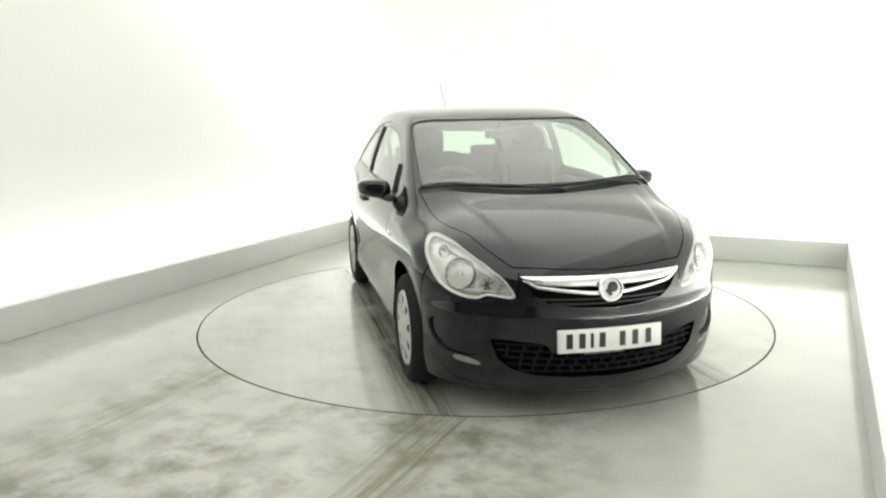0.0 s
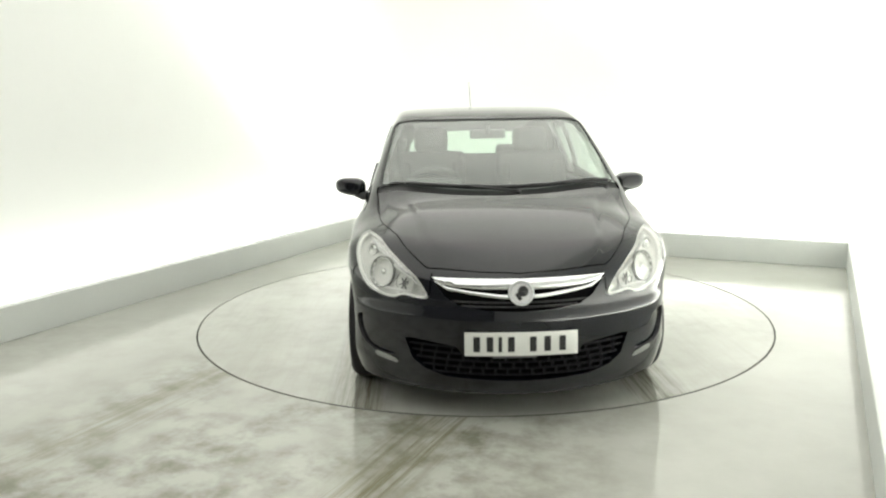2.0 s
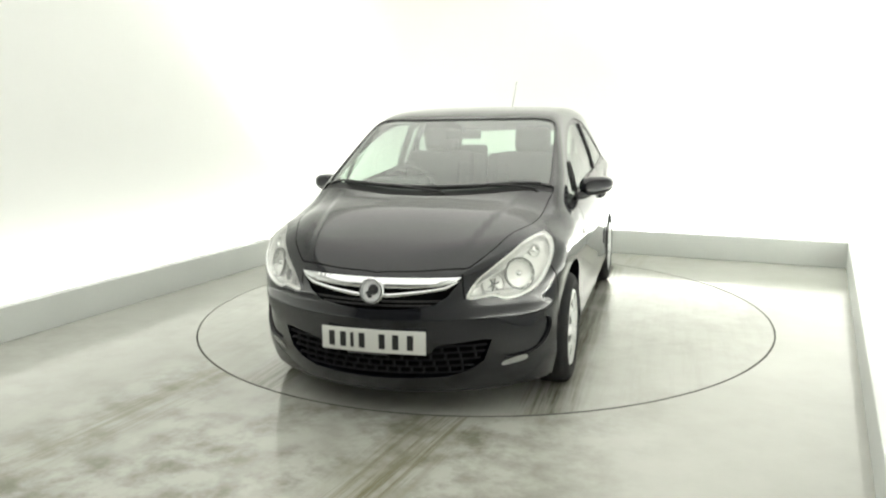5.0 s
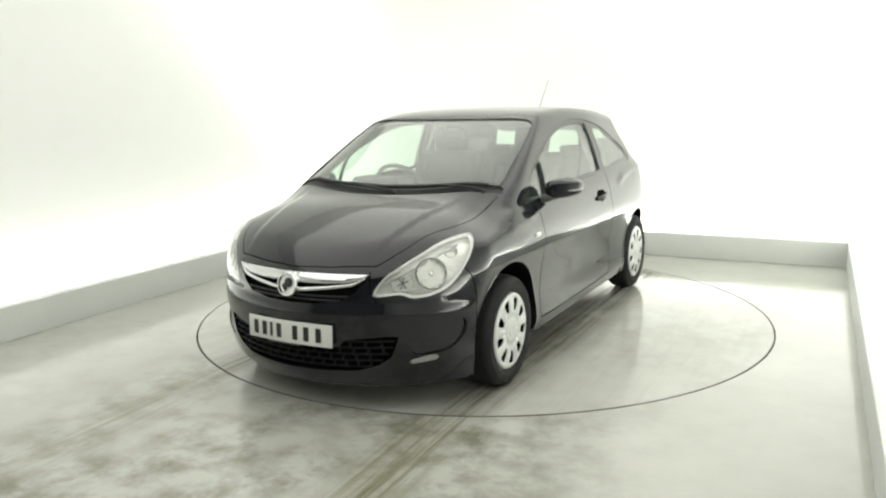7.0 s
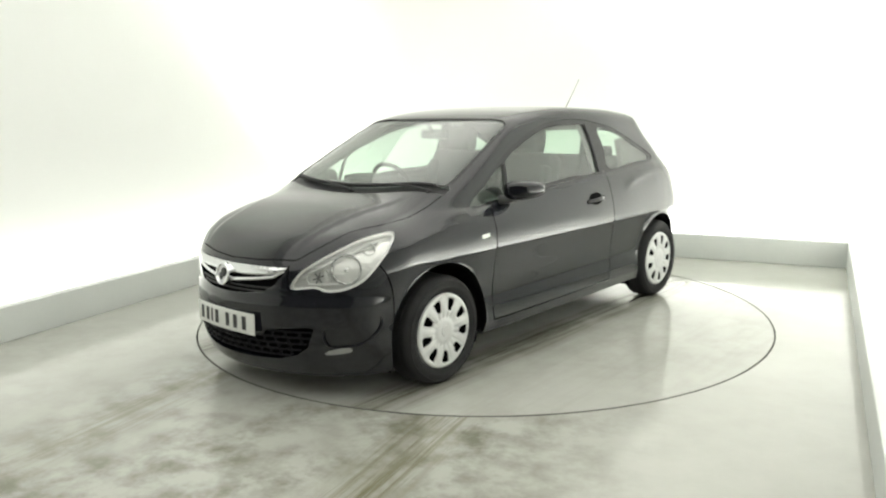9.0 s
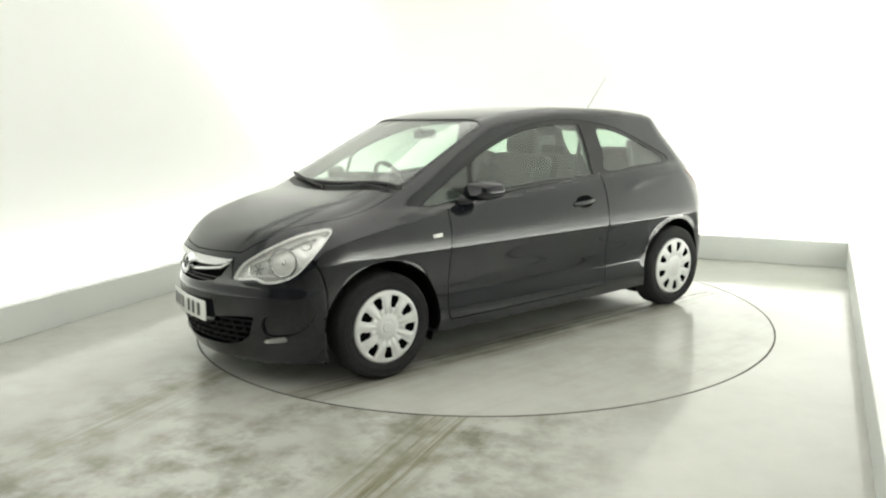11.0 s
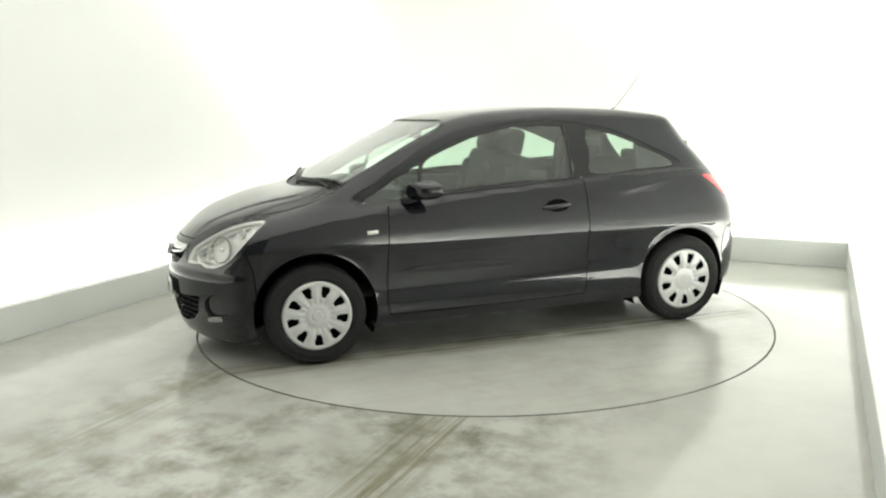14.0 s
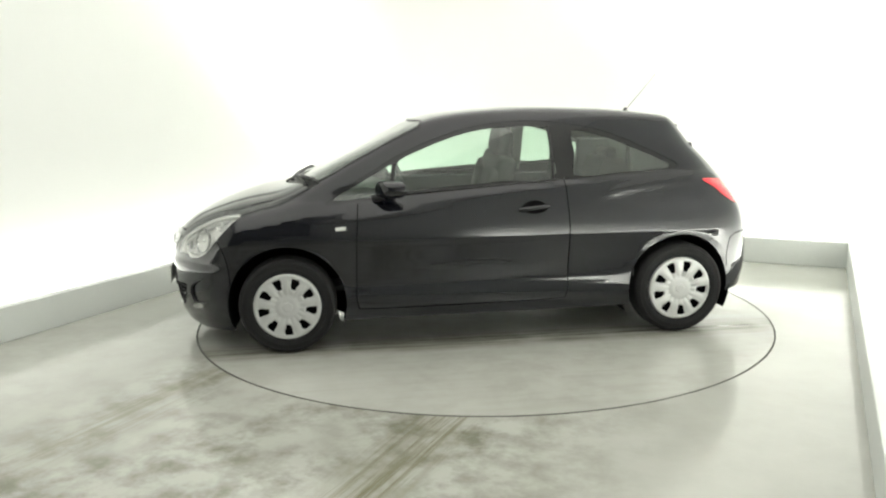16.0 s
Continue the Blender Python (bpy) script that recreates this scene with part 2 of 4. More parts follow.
def build_walls():
    inner, outer = grown(0.0), grown(0.09)
    for i, name in enumerate(("kerb_west", "kerb_north", "kerb_east")):
        a, b, c, d = inner[i], inner[i + 1], outer[i + 1], outer[i]
        bm = prism([a, b, c, d], 0.0, KERB_H, 0.008)
        tagged(part(name, bm, KERB_PAINT, smooth=40), "low pale grey painted kerb along the studio floor", "kerb", kind="structure")
    near, far = grown(OUT), grown(OUT + 0.15)
    for i, name in enumerate(("wall_west", "wall_north", "wall_east")):
        a, b, c, d = near[i], near[i + 1], far[i + 1], far[i]
        tagged(part(name, prism([a, b, c, d], -0.2, ROOM_H), WALL_WHITE), "plain white brightly lit studio wall", "wall", kind="structure")
    for k, name in ((1, "wall_cove_west"), (2, "wall_cove_east")):
        p, d0, d1 = near[k], (near[k - 1] - near[k]).normalized(), (near[k + 1] - near[k]).normalized()
        r = 0.8
        mid = p + (d0 + d1) * r
        arc = [mid - d1 * r * math.cos(t) - d0 * r * math.sin(t) for t in [math.pi / 2 * j / 20 for j in range(21)]]
        out = [q + (q - mid).normalized() * 0.05 for q in arc]
        bm = bmesh.new()
        rows = [[bm.verts.new((q.x, q.y, z)) for q in ring] for ring, z in ((arc, -0.12), (arc, ROOM_H), (out, ROOM_H), (out, -0.12))]
        for s0, s1 in zip(rows, rows[1:] + rows[:1]):
            for j in range(20):
                bm.faces.new((s0[j], s0[j + 1], s1[j + 1], s1[j]))
        bmesh.ops.recalc_face_normals(bm, faces=bm.faces)
        tagged(part(name, bm, WALL_WHITE, smooth=40), "rounded white corner of the studio wall", "wall", kind="structure")
    # an unseen wall closes the south, added dark to darken the car's reflections
    a, b = near[3], near[0]
    back = (a - b).normalized()
    out = Vector((back.y, -back.x, 0)) * 0.15
    tagged(part("wall_south", prism([b, a, a + out, b + out], -0.2, ROOM_H), DARK_WALL), "unseen dark grey wall behind the camera", "wall", kind="structure")
    trough, kerb = grown(OUT), grown(0.09)
    for i, name in enumerate(("trough_west", "trough_north", "trough_east")):
        tagged(part(name, prism([kerb[i], kerb[i + 1], trough[i + 1], trough[i]], -0.2, -0.12), WALL_WHITE), "white light trough behind the kerb", "trough", kind="structure")
    tagged(part("ceiling", prism(grown(OUT + 0.15), ROOM_H, ROOM_H + 0.1), CEILING_GREY), "plain grey studio ceiling", "ceiling", kind="structure")


def build_turntable():
    bm = bmesh.new()
    n = 160
    lathe(bm, [(TABLE_R - 0.004, -0.04), (TABLE_R - 0.004, -0.002), (TABLE_R - 0.007, 0.0005)], n)
    top = [v for v in bm.verts if v.co.z > 0]
    bm.faces.new(top)
    bmesh.ops.recalc_face_normals(bm, faces=bm.faces)
    ob = part("turntable", bm, TABLE_PAINT, smooth=30)
    ring = bmesh.new()
    lathe(ring, [(TABLE_R - 0.0065, -0.03), (TABLE_R - 0.0065, 0.0014), (TABLE_R - 0.004, 0.0014), (TABLE_R - 0.003, -0.001), (TABLE_R - 0.003, -0.03)], n)
    part("edge_strip", ring, GAP_DARK, ob, "thin dark edge of the turntable", smooth=30)
    return tagged(ob, "round pale grey painted turntable flush with the floor", "turntable")
# ---- lamps of the studio, and an added ceiling fill ----
def trough_lamps():
    line = grown(0.44)
    for i, (power, cut) in enumerate(((94, 0.88), (146, 1.0), (238, EAST_LIT))):
        a, b = line[i], line[i + 1]
        if i == 0:
            a = b + (a - b) * cut
        if i == 2:
            b = a + (b - a) * cut
        along = (b - a).normalized()
        a, b = (a + along * 0.7 if i > 0 else a), (b - along * 0.7 if i < 2 else b)
        c = (a + b) / 2 + Vector((0, 0, -0.05))
        lamp = area("trough_light", c, c + Vector((0, 0, 1)), (b - a).length, 0.14, power)
        lamp.matrix_world = Matrix.Translation(c) @ Matrix((( along.x, -along.y, 0, 0), (along.y, along.x, 0, 0), (0, 0, 1, 0), (0, 0, 0, 1))) @ pose(0, 0, 0, 180)


def ceiling_fill():
    """One wide, even fill lamp, added unseen under the ceiling to brighten the floor."""
    c = Vector((-1.25, -2.35, ROOM_H - 0.06))
    lamp = area("ceiling_fill_light", c, c - Vector((0, 0, 1)), 4.7, 9.6, 122)
    lamp.matrix_world = Matrix.Translation(c) @ Matrix.Rotation(TURN, 4, "Z")


trough_lamps()
ceiling_fill()
FLOOR_PAINT = floor_paint("painted_floor", [(-0.82, 0.26, 0.5), (0.66, 0.22, 1.0)])
TABLE_PAINT = floor_paint("painted_turntable", [])
floor_ob = build_floor()
build_walls()
turntable = build_turntable()
# ---- the car's outer form: x forward from the middle of the wheelbase, y to its left, z up ----
HUB_X, HUB_Z, TYRE_R = 1.2555, 0.297, 0.300
SPINE = 1.3
FAN = 0.75


def curve_1d(points):
    """A smooth monotone curve through a few points."""
    xs = np.array([p[0] for p in points], float)
    ys = np.array([p[1] for p in points], float)
    if xs[0] > xs[-1]:
        xs, ys = xs[::-1], ys[::-1]
    h = np.diff(xs)
    d = np.diff(ys) / h
    m = np.zeros(len(xs))
    m[0], m[-1] = d[0], d[-1]
    for i in range(1, len(xs) - 1):
        if d[i - 1] * d[i] > 0:
            w1, w2 = 2 * h[i] + h[i - 1], h[i] + 2 * h[i - 1]
            m[i] = (w1 + w2) / (w1 / d[i - 1] + w2 / d[i])

    def value(x):
        x = np.clip(x, xs[0], xs[-1])
        i = np.clip(np.searchsorted(xs, x) - 1, 0, len(h) - 1)
        t = (x - xs[i]) / h[i]
        return ((2 * t**3 - 3 * t**2 + 1) * ys[i] + (t**3 - 2 * t**2 + t) * h[i] * m[i]
                + (-2 * t**3 + 3 * t**2) * ys[i + 1] + (t**3 - t**2) * h[i] * m[i + 1])
    return value


TOP = curve_1d([(2.12, 0.56), (2.06, 0.66), (1.99, 0.735), (1.90, 0.79), (1.71, 0.875), (1.51, 0.94), (1.31, 0.985),
                (1.22, 1.018), (1.0, 1.135), (0.76, 1.25), (0.52, 1.357), (0.37, 1.417), (0.28, 1.438), (0.10, 1.461), (-0.30, 1.480),
                (-0.72, 1.468), (-1.15, 1.428), (-1.46, 1.365), (-1.60, 1.30)])
CROWN = curve_1d([(2.1, 0.16), (1.5, 0.17), (1.0, 0.17), (0.4, 0.12), (0.0, 0.10), (-1.6, 0.09)])
NOSE = curve_1d([(0.10, 1.965), (0.16, 2.015), (0.24, 2.045), (0.33, 2.062), (0.43, 2.068), (0.512, 2.068), (0.532, 2.0635), (0.55, 2.057), (0.60, 2.052),
                 (0.68, 2.04), (0.76, 2.01), (0.9, 1.95)])
TAIL = curve_1d([(0.16, -1.85), (0.30, -1.915), (0.45, -1.935), (0.60, -1.932), (0.75, -1.905), (0.86, -1.85), (0.98, -1.75),
                 (1.13, -1.60), (1.27, -1.46), (1.36, -1.40), (1.45, -1.38)])
PLAN = curve_1d([(-2.0, 0.70), (-1.7, 0.79), (-1.3, 0.838), (-0.6, 0.853), (0.2, 0.856), (0.9, 0.852), (1.3, 0.838),
                 (1.6, 0.826), (1.9, 0.778), (2.1, 0.71)])
SECTION = curve_1d([(0.08, -0.085), (0.16, -0.052), (0.22, -0.034), (0.27, -0.0215), (0.31, -0.0226), (0.34, -0.0246), (0.375, -0.0275), (0.42, -0.0305),
                    (0.48, -0.0285), (0.56, -0.0205), (0.63, -0.0115), (0.672, -0.004), (0.688, 0.0), (0.74, -0.0015), (0.79, -0.008), (0.84, -0.019),
                    (0.90, -0.037), (0.955, -0.058), (0.985, -0.082), (1.10, -0.118), (1.22, -0.162), (1.34, -0.212), (1.5, -0.29)])

WING_FOLD = curve_1d([(0.75, 0.882), (0.906, 0.867), (1.254, 0.83), (1.5, 0.784), (1.7, 0.74)])
HAUNCH = curve_1d([(-0.6, 0.90), (-0.72, 0.92), (-0.85, 0.95), (-1.0, 0.975), (-1.2, 0.995), (-1.5, 1.0)])


def smooth_step(a, b, x):
    t = np.clip((x - a) / (b - a), 0, 1)
    return t * t * (3 - 2 * t)


def soft_max(a, b, k):
    h = np.maximum(k - np.abs(a - b), 0) / k
    return np.maximum(a, b) + h * h * k / 4


def form(x, y, z):
    """Below zero inside the body."""
    y = np.abs(y)
    zz = z + 0.07 * np.clip(x, -1.2, 0.9) * smooth_step(0.76, 0.96, z)
    flare, near = 0.0, 0.0
    for hx, bulge in ((HUB_X, 0.005), (-HUB_X, 0.005)):
        r = np.hypot(x - hx, z - HUB_Z)
        flare = flare + bulge * np.exp(-((r - 0.335) / 0.032) ** 2)
        near = near + np.exp(-((np.maximum(r, 0.356) - 0.356) / 0.016) ** 2)
    section = SECTION(zz)
    section = section + near * (np.maximum(section, -0.020 + 0.0130 * smooth_step(0.50, 0.67, z)) - section) * smooth_step(0.74, 0.69, z) * smooth_step(0.48, 0.60, z)
    taper = smooth_step(0.95, 1.35, z) * (0.05 * smooth_step(-0.5, -1.6, x))
    wing = 0.0065 * np.exp(-((z - WING_FOLD(x)) / 0.020) ** 2) * smooth_step(0.78, 1.0, x) * smooth_step(1.70, 1.50, x)
    haunch = 0.013 * np.exp(-((z - HAUNCH(x)) / 0.028) ** 2) * smooth_step(-0.66, -0.85, x) * smooth_step(-1.5, -1.3, x)
    flank = y - (PLAN(x) + section + flare + wing + haunch - taper)
    fold = 0.53 - 0.20 * (x - 1.2)
    dome = 0.009 * (1 - smooth_step(-0.020, 0.020, y - fold)) * smooth_step(1.15, 1.4, x) * smooth_step(1.97, 1.8, x)
    lid = z - (TOP(x) + dome - CROWN(x) * (0.30 * y * y + 7.5 * np.minimum(y, 0.64)**8 + 1.4 * np.maximum(y - 0.64, 0)))
    nose = x - (NOSE(z) - 0.58 * y * y - 0.06 * y**6)
    tail = (TAIL(z) + 0.26 * y * y + 0.5 * y**6) - x
    k = 0.05 + 0.05 * smooth_step(0.4, 1.3, x)
    body = soft_max(flank, lid, k)
    body = soft_max(body, nose * 0.9, 0.105)
    return soft_max(body, tail * 0.9, 0.09)


def slope(p):
    e = 0.003
    g = np.stack([form(*(p + e * np.eye(3)[i]).T) - form(*(p - e * np.eye(3)[i]).T) for i in range(3)], -1)
    return g / np.linalg.norm(g, axis=-1, keepdims=True)


def meet(start, way, far=2.2):
    """Where rays from inside the body leave it."""
    lo, hi = np.zeros(len(start)), np.full(len(start), far)
    for _ in range(34):
        mid = (lo + hi) / 2
        inside = form(*(start + mid[:, None] * way).T) < 0
        lo, hi = np.where(inside, mid, lo), np.where(inside, hi, mid)
    return start + lo[:, None] * way


def flat(*cols):
    return np.stack([np.broadcast_to(np.asarray(c, float), np.broadcast(*cols).shape) for c in cols], -1)


def on_flank(q):
    """(u, z) on the wrap-round skin of the left half to places."""
    u, z = np.asarray(q, float).T
    a = np.clip(np.abs(u) - SPINE, 0, None) / FAN
    s = np.sign(u)
    start = flat(np.clip(u, -SPINE, SPINE), 0, z)
    return meet(start, flat(s * np.sin(a), np.cos(a), 0 * z))


def to_flank(p):
    x, y, z = p.T
    a = np.arctan2(np.clip(np.abs(x) - SPINE, 0, None), np.maximum(y, 1e-9))
    return flat(np.where(np.abs(x) <= SPINE, x, np.sign(x) * (SPINE + FAN * a)), z)


def on_lid(q):
    x, y = np.asarray(q, float).T
    return meet(flat(x, y, 0.45), flat(0 * x, 0, 1))


def from_side(q):
    """(x, z) seen from the side to (u, z)."""
    x, z = np.asarray(q, float).T
    return to_flank(meet(flat(x, 0, z), flat(0 * x, 1, 0)))


def from_front(q, way=1):
    y, z = np.asarray(q, float).T
    return to_flank(meet(flat(way * 0.9, y, z), flat(way + 0 * y, 0, 0)))


def dense(points, step=0.02, closed=True, bend=True):
    """A line through points, rounded like a drawn curve or straight, at even steps."""
    p = np.asarray(points, float)
    n = len(p)
    out = []
    for i in range(n if closed else n - 1):
        b, c = p[i], p[(i + 1) % n]
        a = p[i - 1] if (closed or i > 0) else 2 * b - c
        d = p[(i + 2) % n] if (closed or i + 2 < n) else 2 * c - b
        k = max(2, int(np.ceil(np.linalg.norm(c - b) / step)))
        t = (np.arange(k) / k)[:, None]
        if bend:
            out.append(0.5 * (2 * b + (c - a) * t + (2 * a - 5 * b + 4 * c - d) * t**2 + (3 * b - a - 3 * c + d) * t**3))
        else:
            out.append(b + (c - b) * t)
    if not closed:
        out.append(p[-1:])
    return np.concatenate(out)
# ---- the car's skin, cut into panels ----
def inside(poly, q):
    x, y = q[:, 0], q[:, 1]
    r = np.zeros(len(q), bool)
    for i in range(len(poly)):
        (x1, y1), (x2, y2) = poly[i - 1], poly[i]
        if y1 != y2:
            r ^= ((y1 > y) != (y2 > y)) & (x < (x2 - x1) * (y - y1) / (y2 - y1) + x1)
    return r


def gap_to(line, q):
    """Distance from places to a polyline."""
    best = np.full(len(q), 9.0)
    for a, b in zip(line[:-1], line[1:]):
        d = b - a
        t = np.clip(((q - a) @ d) / max(d @ d, 1e-12), 0, 1)
        best = np.minimum(best, np.linalg.norm(q - a - t[:, None] * d, axis=1))
    return best


def beside(line, w):
    """The two edges of a joint of half-width w along a line."""
    t = np.gradient(line, axis=0)
    t /= np.linalg.norm(t, axis=1, keepdims=True)
    nrm = np.stack([-t[:, 1], t[:, 0]], 1) * w
    return line + nrm, line - nrm


def cut_sheet(outline, loops, lines, step, joint=0.003):
    """Triangles over an outline, with every loop and joint as an edge. Returns points, triangles and their middles."""
    from mathutils import geometry
    borders = [(outline, True)] + [(p, True) for p in loops]
    for ln in lines:
        borders += [(s, False) for s in beside(ln, joint)]
    pts, edges = [], []
    for p, closed in borders:
        k = len(pts)
        pts += list(p)
        edges += [(k + i, k + i + 1) for i in range(len(p) - 1)]
        if closed:
            edges.append((k + len(p) - 1, k))
    pts = np.array(pts)
    lo, hi = outline.min(0), outline.max(0)
    gx, gy = np.meshgrid(np.arange(lo[0], hi[0], step), np.arange(lo[1], hi[1], step), indexing="ij")
    gx = gx + (np.arange(gy.shape[1]) % 2)[None] * step / 2
    grid = np.stack([gx.ravel(), gy.ravel()], 1)
    grid = grid[inside(outline, grid)]
    keep = np.ones(len(grid), bool)
    for i in range(0, len(pts), 200):
        keep &= np.sqrt(((grid[:, None] - pts[None, i:i + 200]) ** 2).sum(-1)).min(1) > 0.5 * step
    allp = np.concatenate([pts, grid[keep]])
    vs, _, fs, *_ = geometry.delaunay_2d_cdt([Vector(p) for p in allp], edges, [], 0, 1e-5)
    vs = np.array([tuple(v) for v in vs])
    fs = np.array([f for f in fs if len(f) == 3])
    mid = vs[fs].mean(1)
    ok = inside(outline, mid)
    return vs, fs[ok], mid[ok]


def sheet(name, places, tris, material, parent, both=False, lift=0.0, label="", flip=1):
    """A panel from triangles on the form, with the form's own normals; both: with its mirror image across the middle."""
    used, inv = np.unique(tris, return_inverse=True)
    tris = inv.reshape(-1, 3)
    p = places[used]
    nrm = slope(p)
    p = p + nrm * lift
    sets = [(p * [1, flip, 1], nrm * [1, flip, 1], tris)]
    if both:
        sets.append((p * [1, -1, 1], nrm * [1, -1, 1], tris))
    vv, nn, ff, k = [], [], [], 0
    for q, m, t in sets:
        a, b, c = q[t[:, 0]], q[t[:, 1]], q[t[:, 2]]
        face = np.cross(b - a, c - a)
        wrong = (face * m[t[:, 0]]).sum(1) < 0
        t = np.where(wrong[:, None], t[:, ::-1], t)
        vv.append(q), nn.append(m), ff.append(t + k)
        k += len(q)
    vv, nn, ff = np.concatenate(vv), np.concatenate(nn), np.concatenate(ff)
    me = bpy.data.meshes.new(name)
    me.from_pydata(vv.tolist(), [], ff.tolist())
    me.materials.append(material)
    me.polygons.foreach_set("use_smooth", [True] * len(me.polygons))
    me.normals_split_custom_set_from_vertices(nn.tolist())
    ob = new(name, me)
    if parent:
        ob.parent = parent
    return tagged(ob, label)


SILL = curve_1d([(-2.5, 0.30), (-1.9, 0.285), (-1.6, 0.255), (-1.3, 0.21), (-1.0, 0.20), (0.9, 0.195), (1.5, 0.15), (1.9, 0.145), (2.5, 0.15)])

DOOR_GLASS = [(0.585, 0.975), (0.575, 1.06), (0.545, 1.155), (0.40, 1.225), (0.21, 1.293), (0.03, 1.335), (-0.15, 1.352), (-0.30, 1.353),
              (-0.395, 1.345), (-0.41, 1.32), (-0.415, 1.20), (-0.42, 1.035), (-0.10, 1.02), (0.25, 0.998)]
FRONT_LIGHT = [(0.95, 0.935), (0.80, 1.025), (0.70, 1.083), (0.585, 1.135), (0.60, 1.05), (0.61, 0.965), (0.75, 0.945)]
REAR_LIGHT = [(-0.565, 1.318), (-0.70, 1.302), (-0.86, 1.25), (-1.03, 1.178), (-1.17, 1.112), (-1.19, 1.085), (-1.14, 1.072),
              (-0.90, 1.06), (-0.575, 1.045), (-0.57, 1.18)]
DAYLIGHT = [(1.0, 0.91), (0.86, 1.01), (0.72, 1.095), (0.56, 1.185), (0.40, 1.256), (0.20, 1.325), (0.02, 1.366), (-0.15, 1.384), (-0.35, 1.387),
            (-0.58, 1.358), (-0.74, 1.325), (-0.90, 1.268), (-1.06, 1.195), (-1.215, 1.12), (-1.245, 1.085), (-1.16, 1.05), (-0.9, 1.038),
            (-0.45, 1.018), (-0.1, 0.995), (0.25, 0.97), (0.6, 0.94), (0.8, 0.92)]
DOOR_EDGE = [(0.805, 0.91), (0.815, 0.80), (0.825, 0.60), (0.83, 0.45), (0.825, 0.285), (0.75, 0.262), (0.2, 0.262), (-0.4, 0.27),
             (-0.495, 0.30), (-0.505, 0.50), (-0.508, 0.70), (-0.498, 0.90), (-0.487, 1.03)]


def arch(hx, r):
    """A wheel opening, down past the sill."""
    a = np.radians(np.linspace(-25, 205, 70))
    pts = [(hx + r * np.cos(t), HUB_Z + 0.01 + r * np.sin(t)) for t in a]
    lo = [(pts[-1][0], 0.05), (pts[0][0], 0.05)]
    return np.array(pts + lo)
RAIL = [(1.996, 0.0), (1.975, 0.2), (1.922, 0.39), (1.882, 0.452), (1.78, 0.53), (1.66, 0.58), (1.53, 0.636), (1.40, 0.668), (1.16, 0.688), (1.06, 0.694),
        (0.72, 0.662), (0.33, 0.618), (0.0, 0.600), (-0.5, 0.588), (-1.0, 0.560), (-1.28, 0.52), (-1.39, 0.42), (-1.425, 0.2), (-1.43, 0.0)]
LAMP = [(1.949, 0.427, 0.598), (1.914, 0.456, 0.674), (1.862, 0.502, 0.722), (1.775, 0.560, 0.777), (1.655, 0.612, 0.831),
        (1.538, 0.668, 0.857), (1.505, 0.708, 0.853), (1.56, 0.742, 0.805), (1.645, 0.752, 0.722), (1.72, 0.713, 0.637),
        (1.795, 0.655, 0.594), (1.855, 0.585, 0.585), (1.885, 0.54, 0.603)]
GRILLE = [(0.0, 0.697), (0.2, 0.699), (0.408, 0.699), (0.385, 0.668), (0.345, 0.615), (0.28, 0.575), (0.15, 0.558), (0.0, 0.553)]
BAR_TOP = [(0.0, 0.693), (0.2, 0.695), (0.402, 0.697), (0.372, 0.675), (0.30, 0.660), (0.18, 0.653), (0.0, 0.650)]
BAR_LOW = [(0.0, 0.625), (0.092, 0.629), (0.219, 0.643), (0.325, 0.658), (0.385, 0.681), (0.392, 0.680), (0.336, 0.646), (0.225, 0.629), (0.092, 0.613), (0.0, 0.609)]
INTAKE = [(0.0, 0.345), (0.27, 0.348), (0.30, 0.385), (0.50, 0.405), (0.535, 0.40), (0.50, 0.30), (0.44, 0.255), (0.34, 0.226), (0.15, 0.218), (0.0, 0.216)]
FOG = [(1.742, 0.709, 0.47), (1.66, 0.76, 0.46), (1.66, 0.765, 0.40), (1.72, 0.715, 0.33), (1.80, 0.64, 0.30), (1.855, 0.58, 0.31), (1.862, 0.585, 0.40)]
FOG_SLAT = [(1.855, 0.575, 0.262), (1.85, 0.58, 0.285), (1.78, 0.66, 0.305), (1.775, 0.665, 0.28)]
TAIL_LAMP = [(-1.395, 0.79, 1.0), (-1.52, 0.73, 0.995), (-1.66, 0.64, 0.96), (-1.74, 0.60, 0.90), (-1.74, 0.62, 0.84), (-1.66, 0.72, 0.835), (-1.56, 0.765, 0.885), (-1.48, 0.78, 0.945)]
REAR_PANE = [(0.0, 1.335), (0.30, 1.33), (0.465, 1.30), (0.53, 1.17), (0.56, 1.02), (0.35, 1.0), (0.0, 0.995)]
SCREEN = [(1.205, -0.003), (1.185, 0.2), (1.135, 0.42), (1.072, 0.60), (1.046, 0.660), (0.98, 0.670), (0.72, 0.645), (0.46, 0.615), (0.398, 0.592), (0.385, 0.5), (0.405, 0.3), (0.415, -0.003)]
COWL = [(1.288, -0.02), (1.268, 0.2), (1.215, 0.40), (1.145, 0.58), (1.09, 0.70)]


def half_loop(points):
    """A front- or rear-view half outline that starts and ends on the middle line."""
    p = dense(points, 0.012, closed=False, bend=False)
    return p


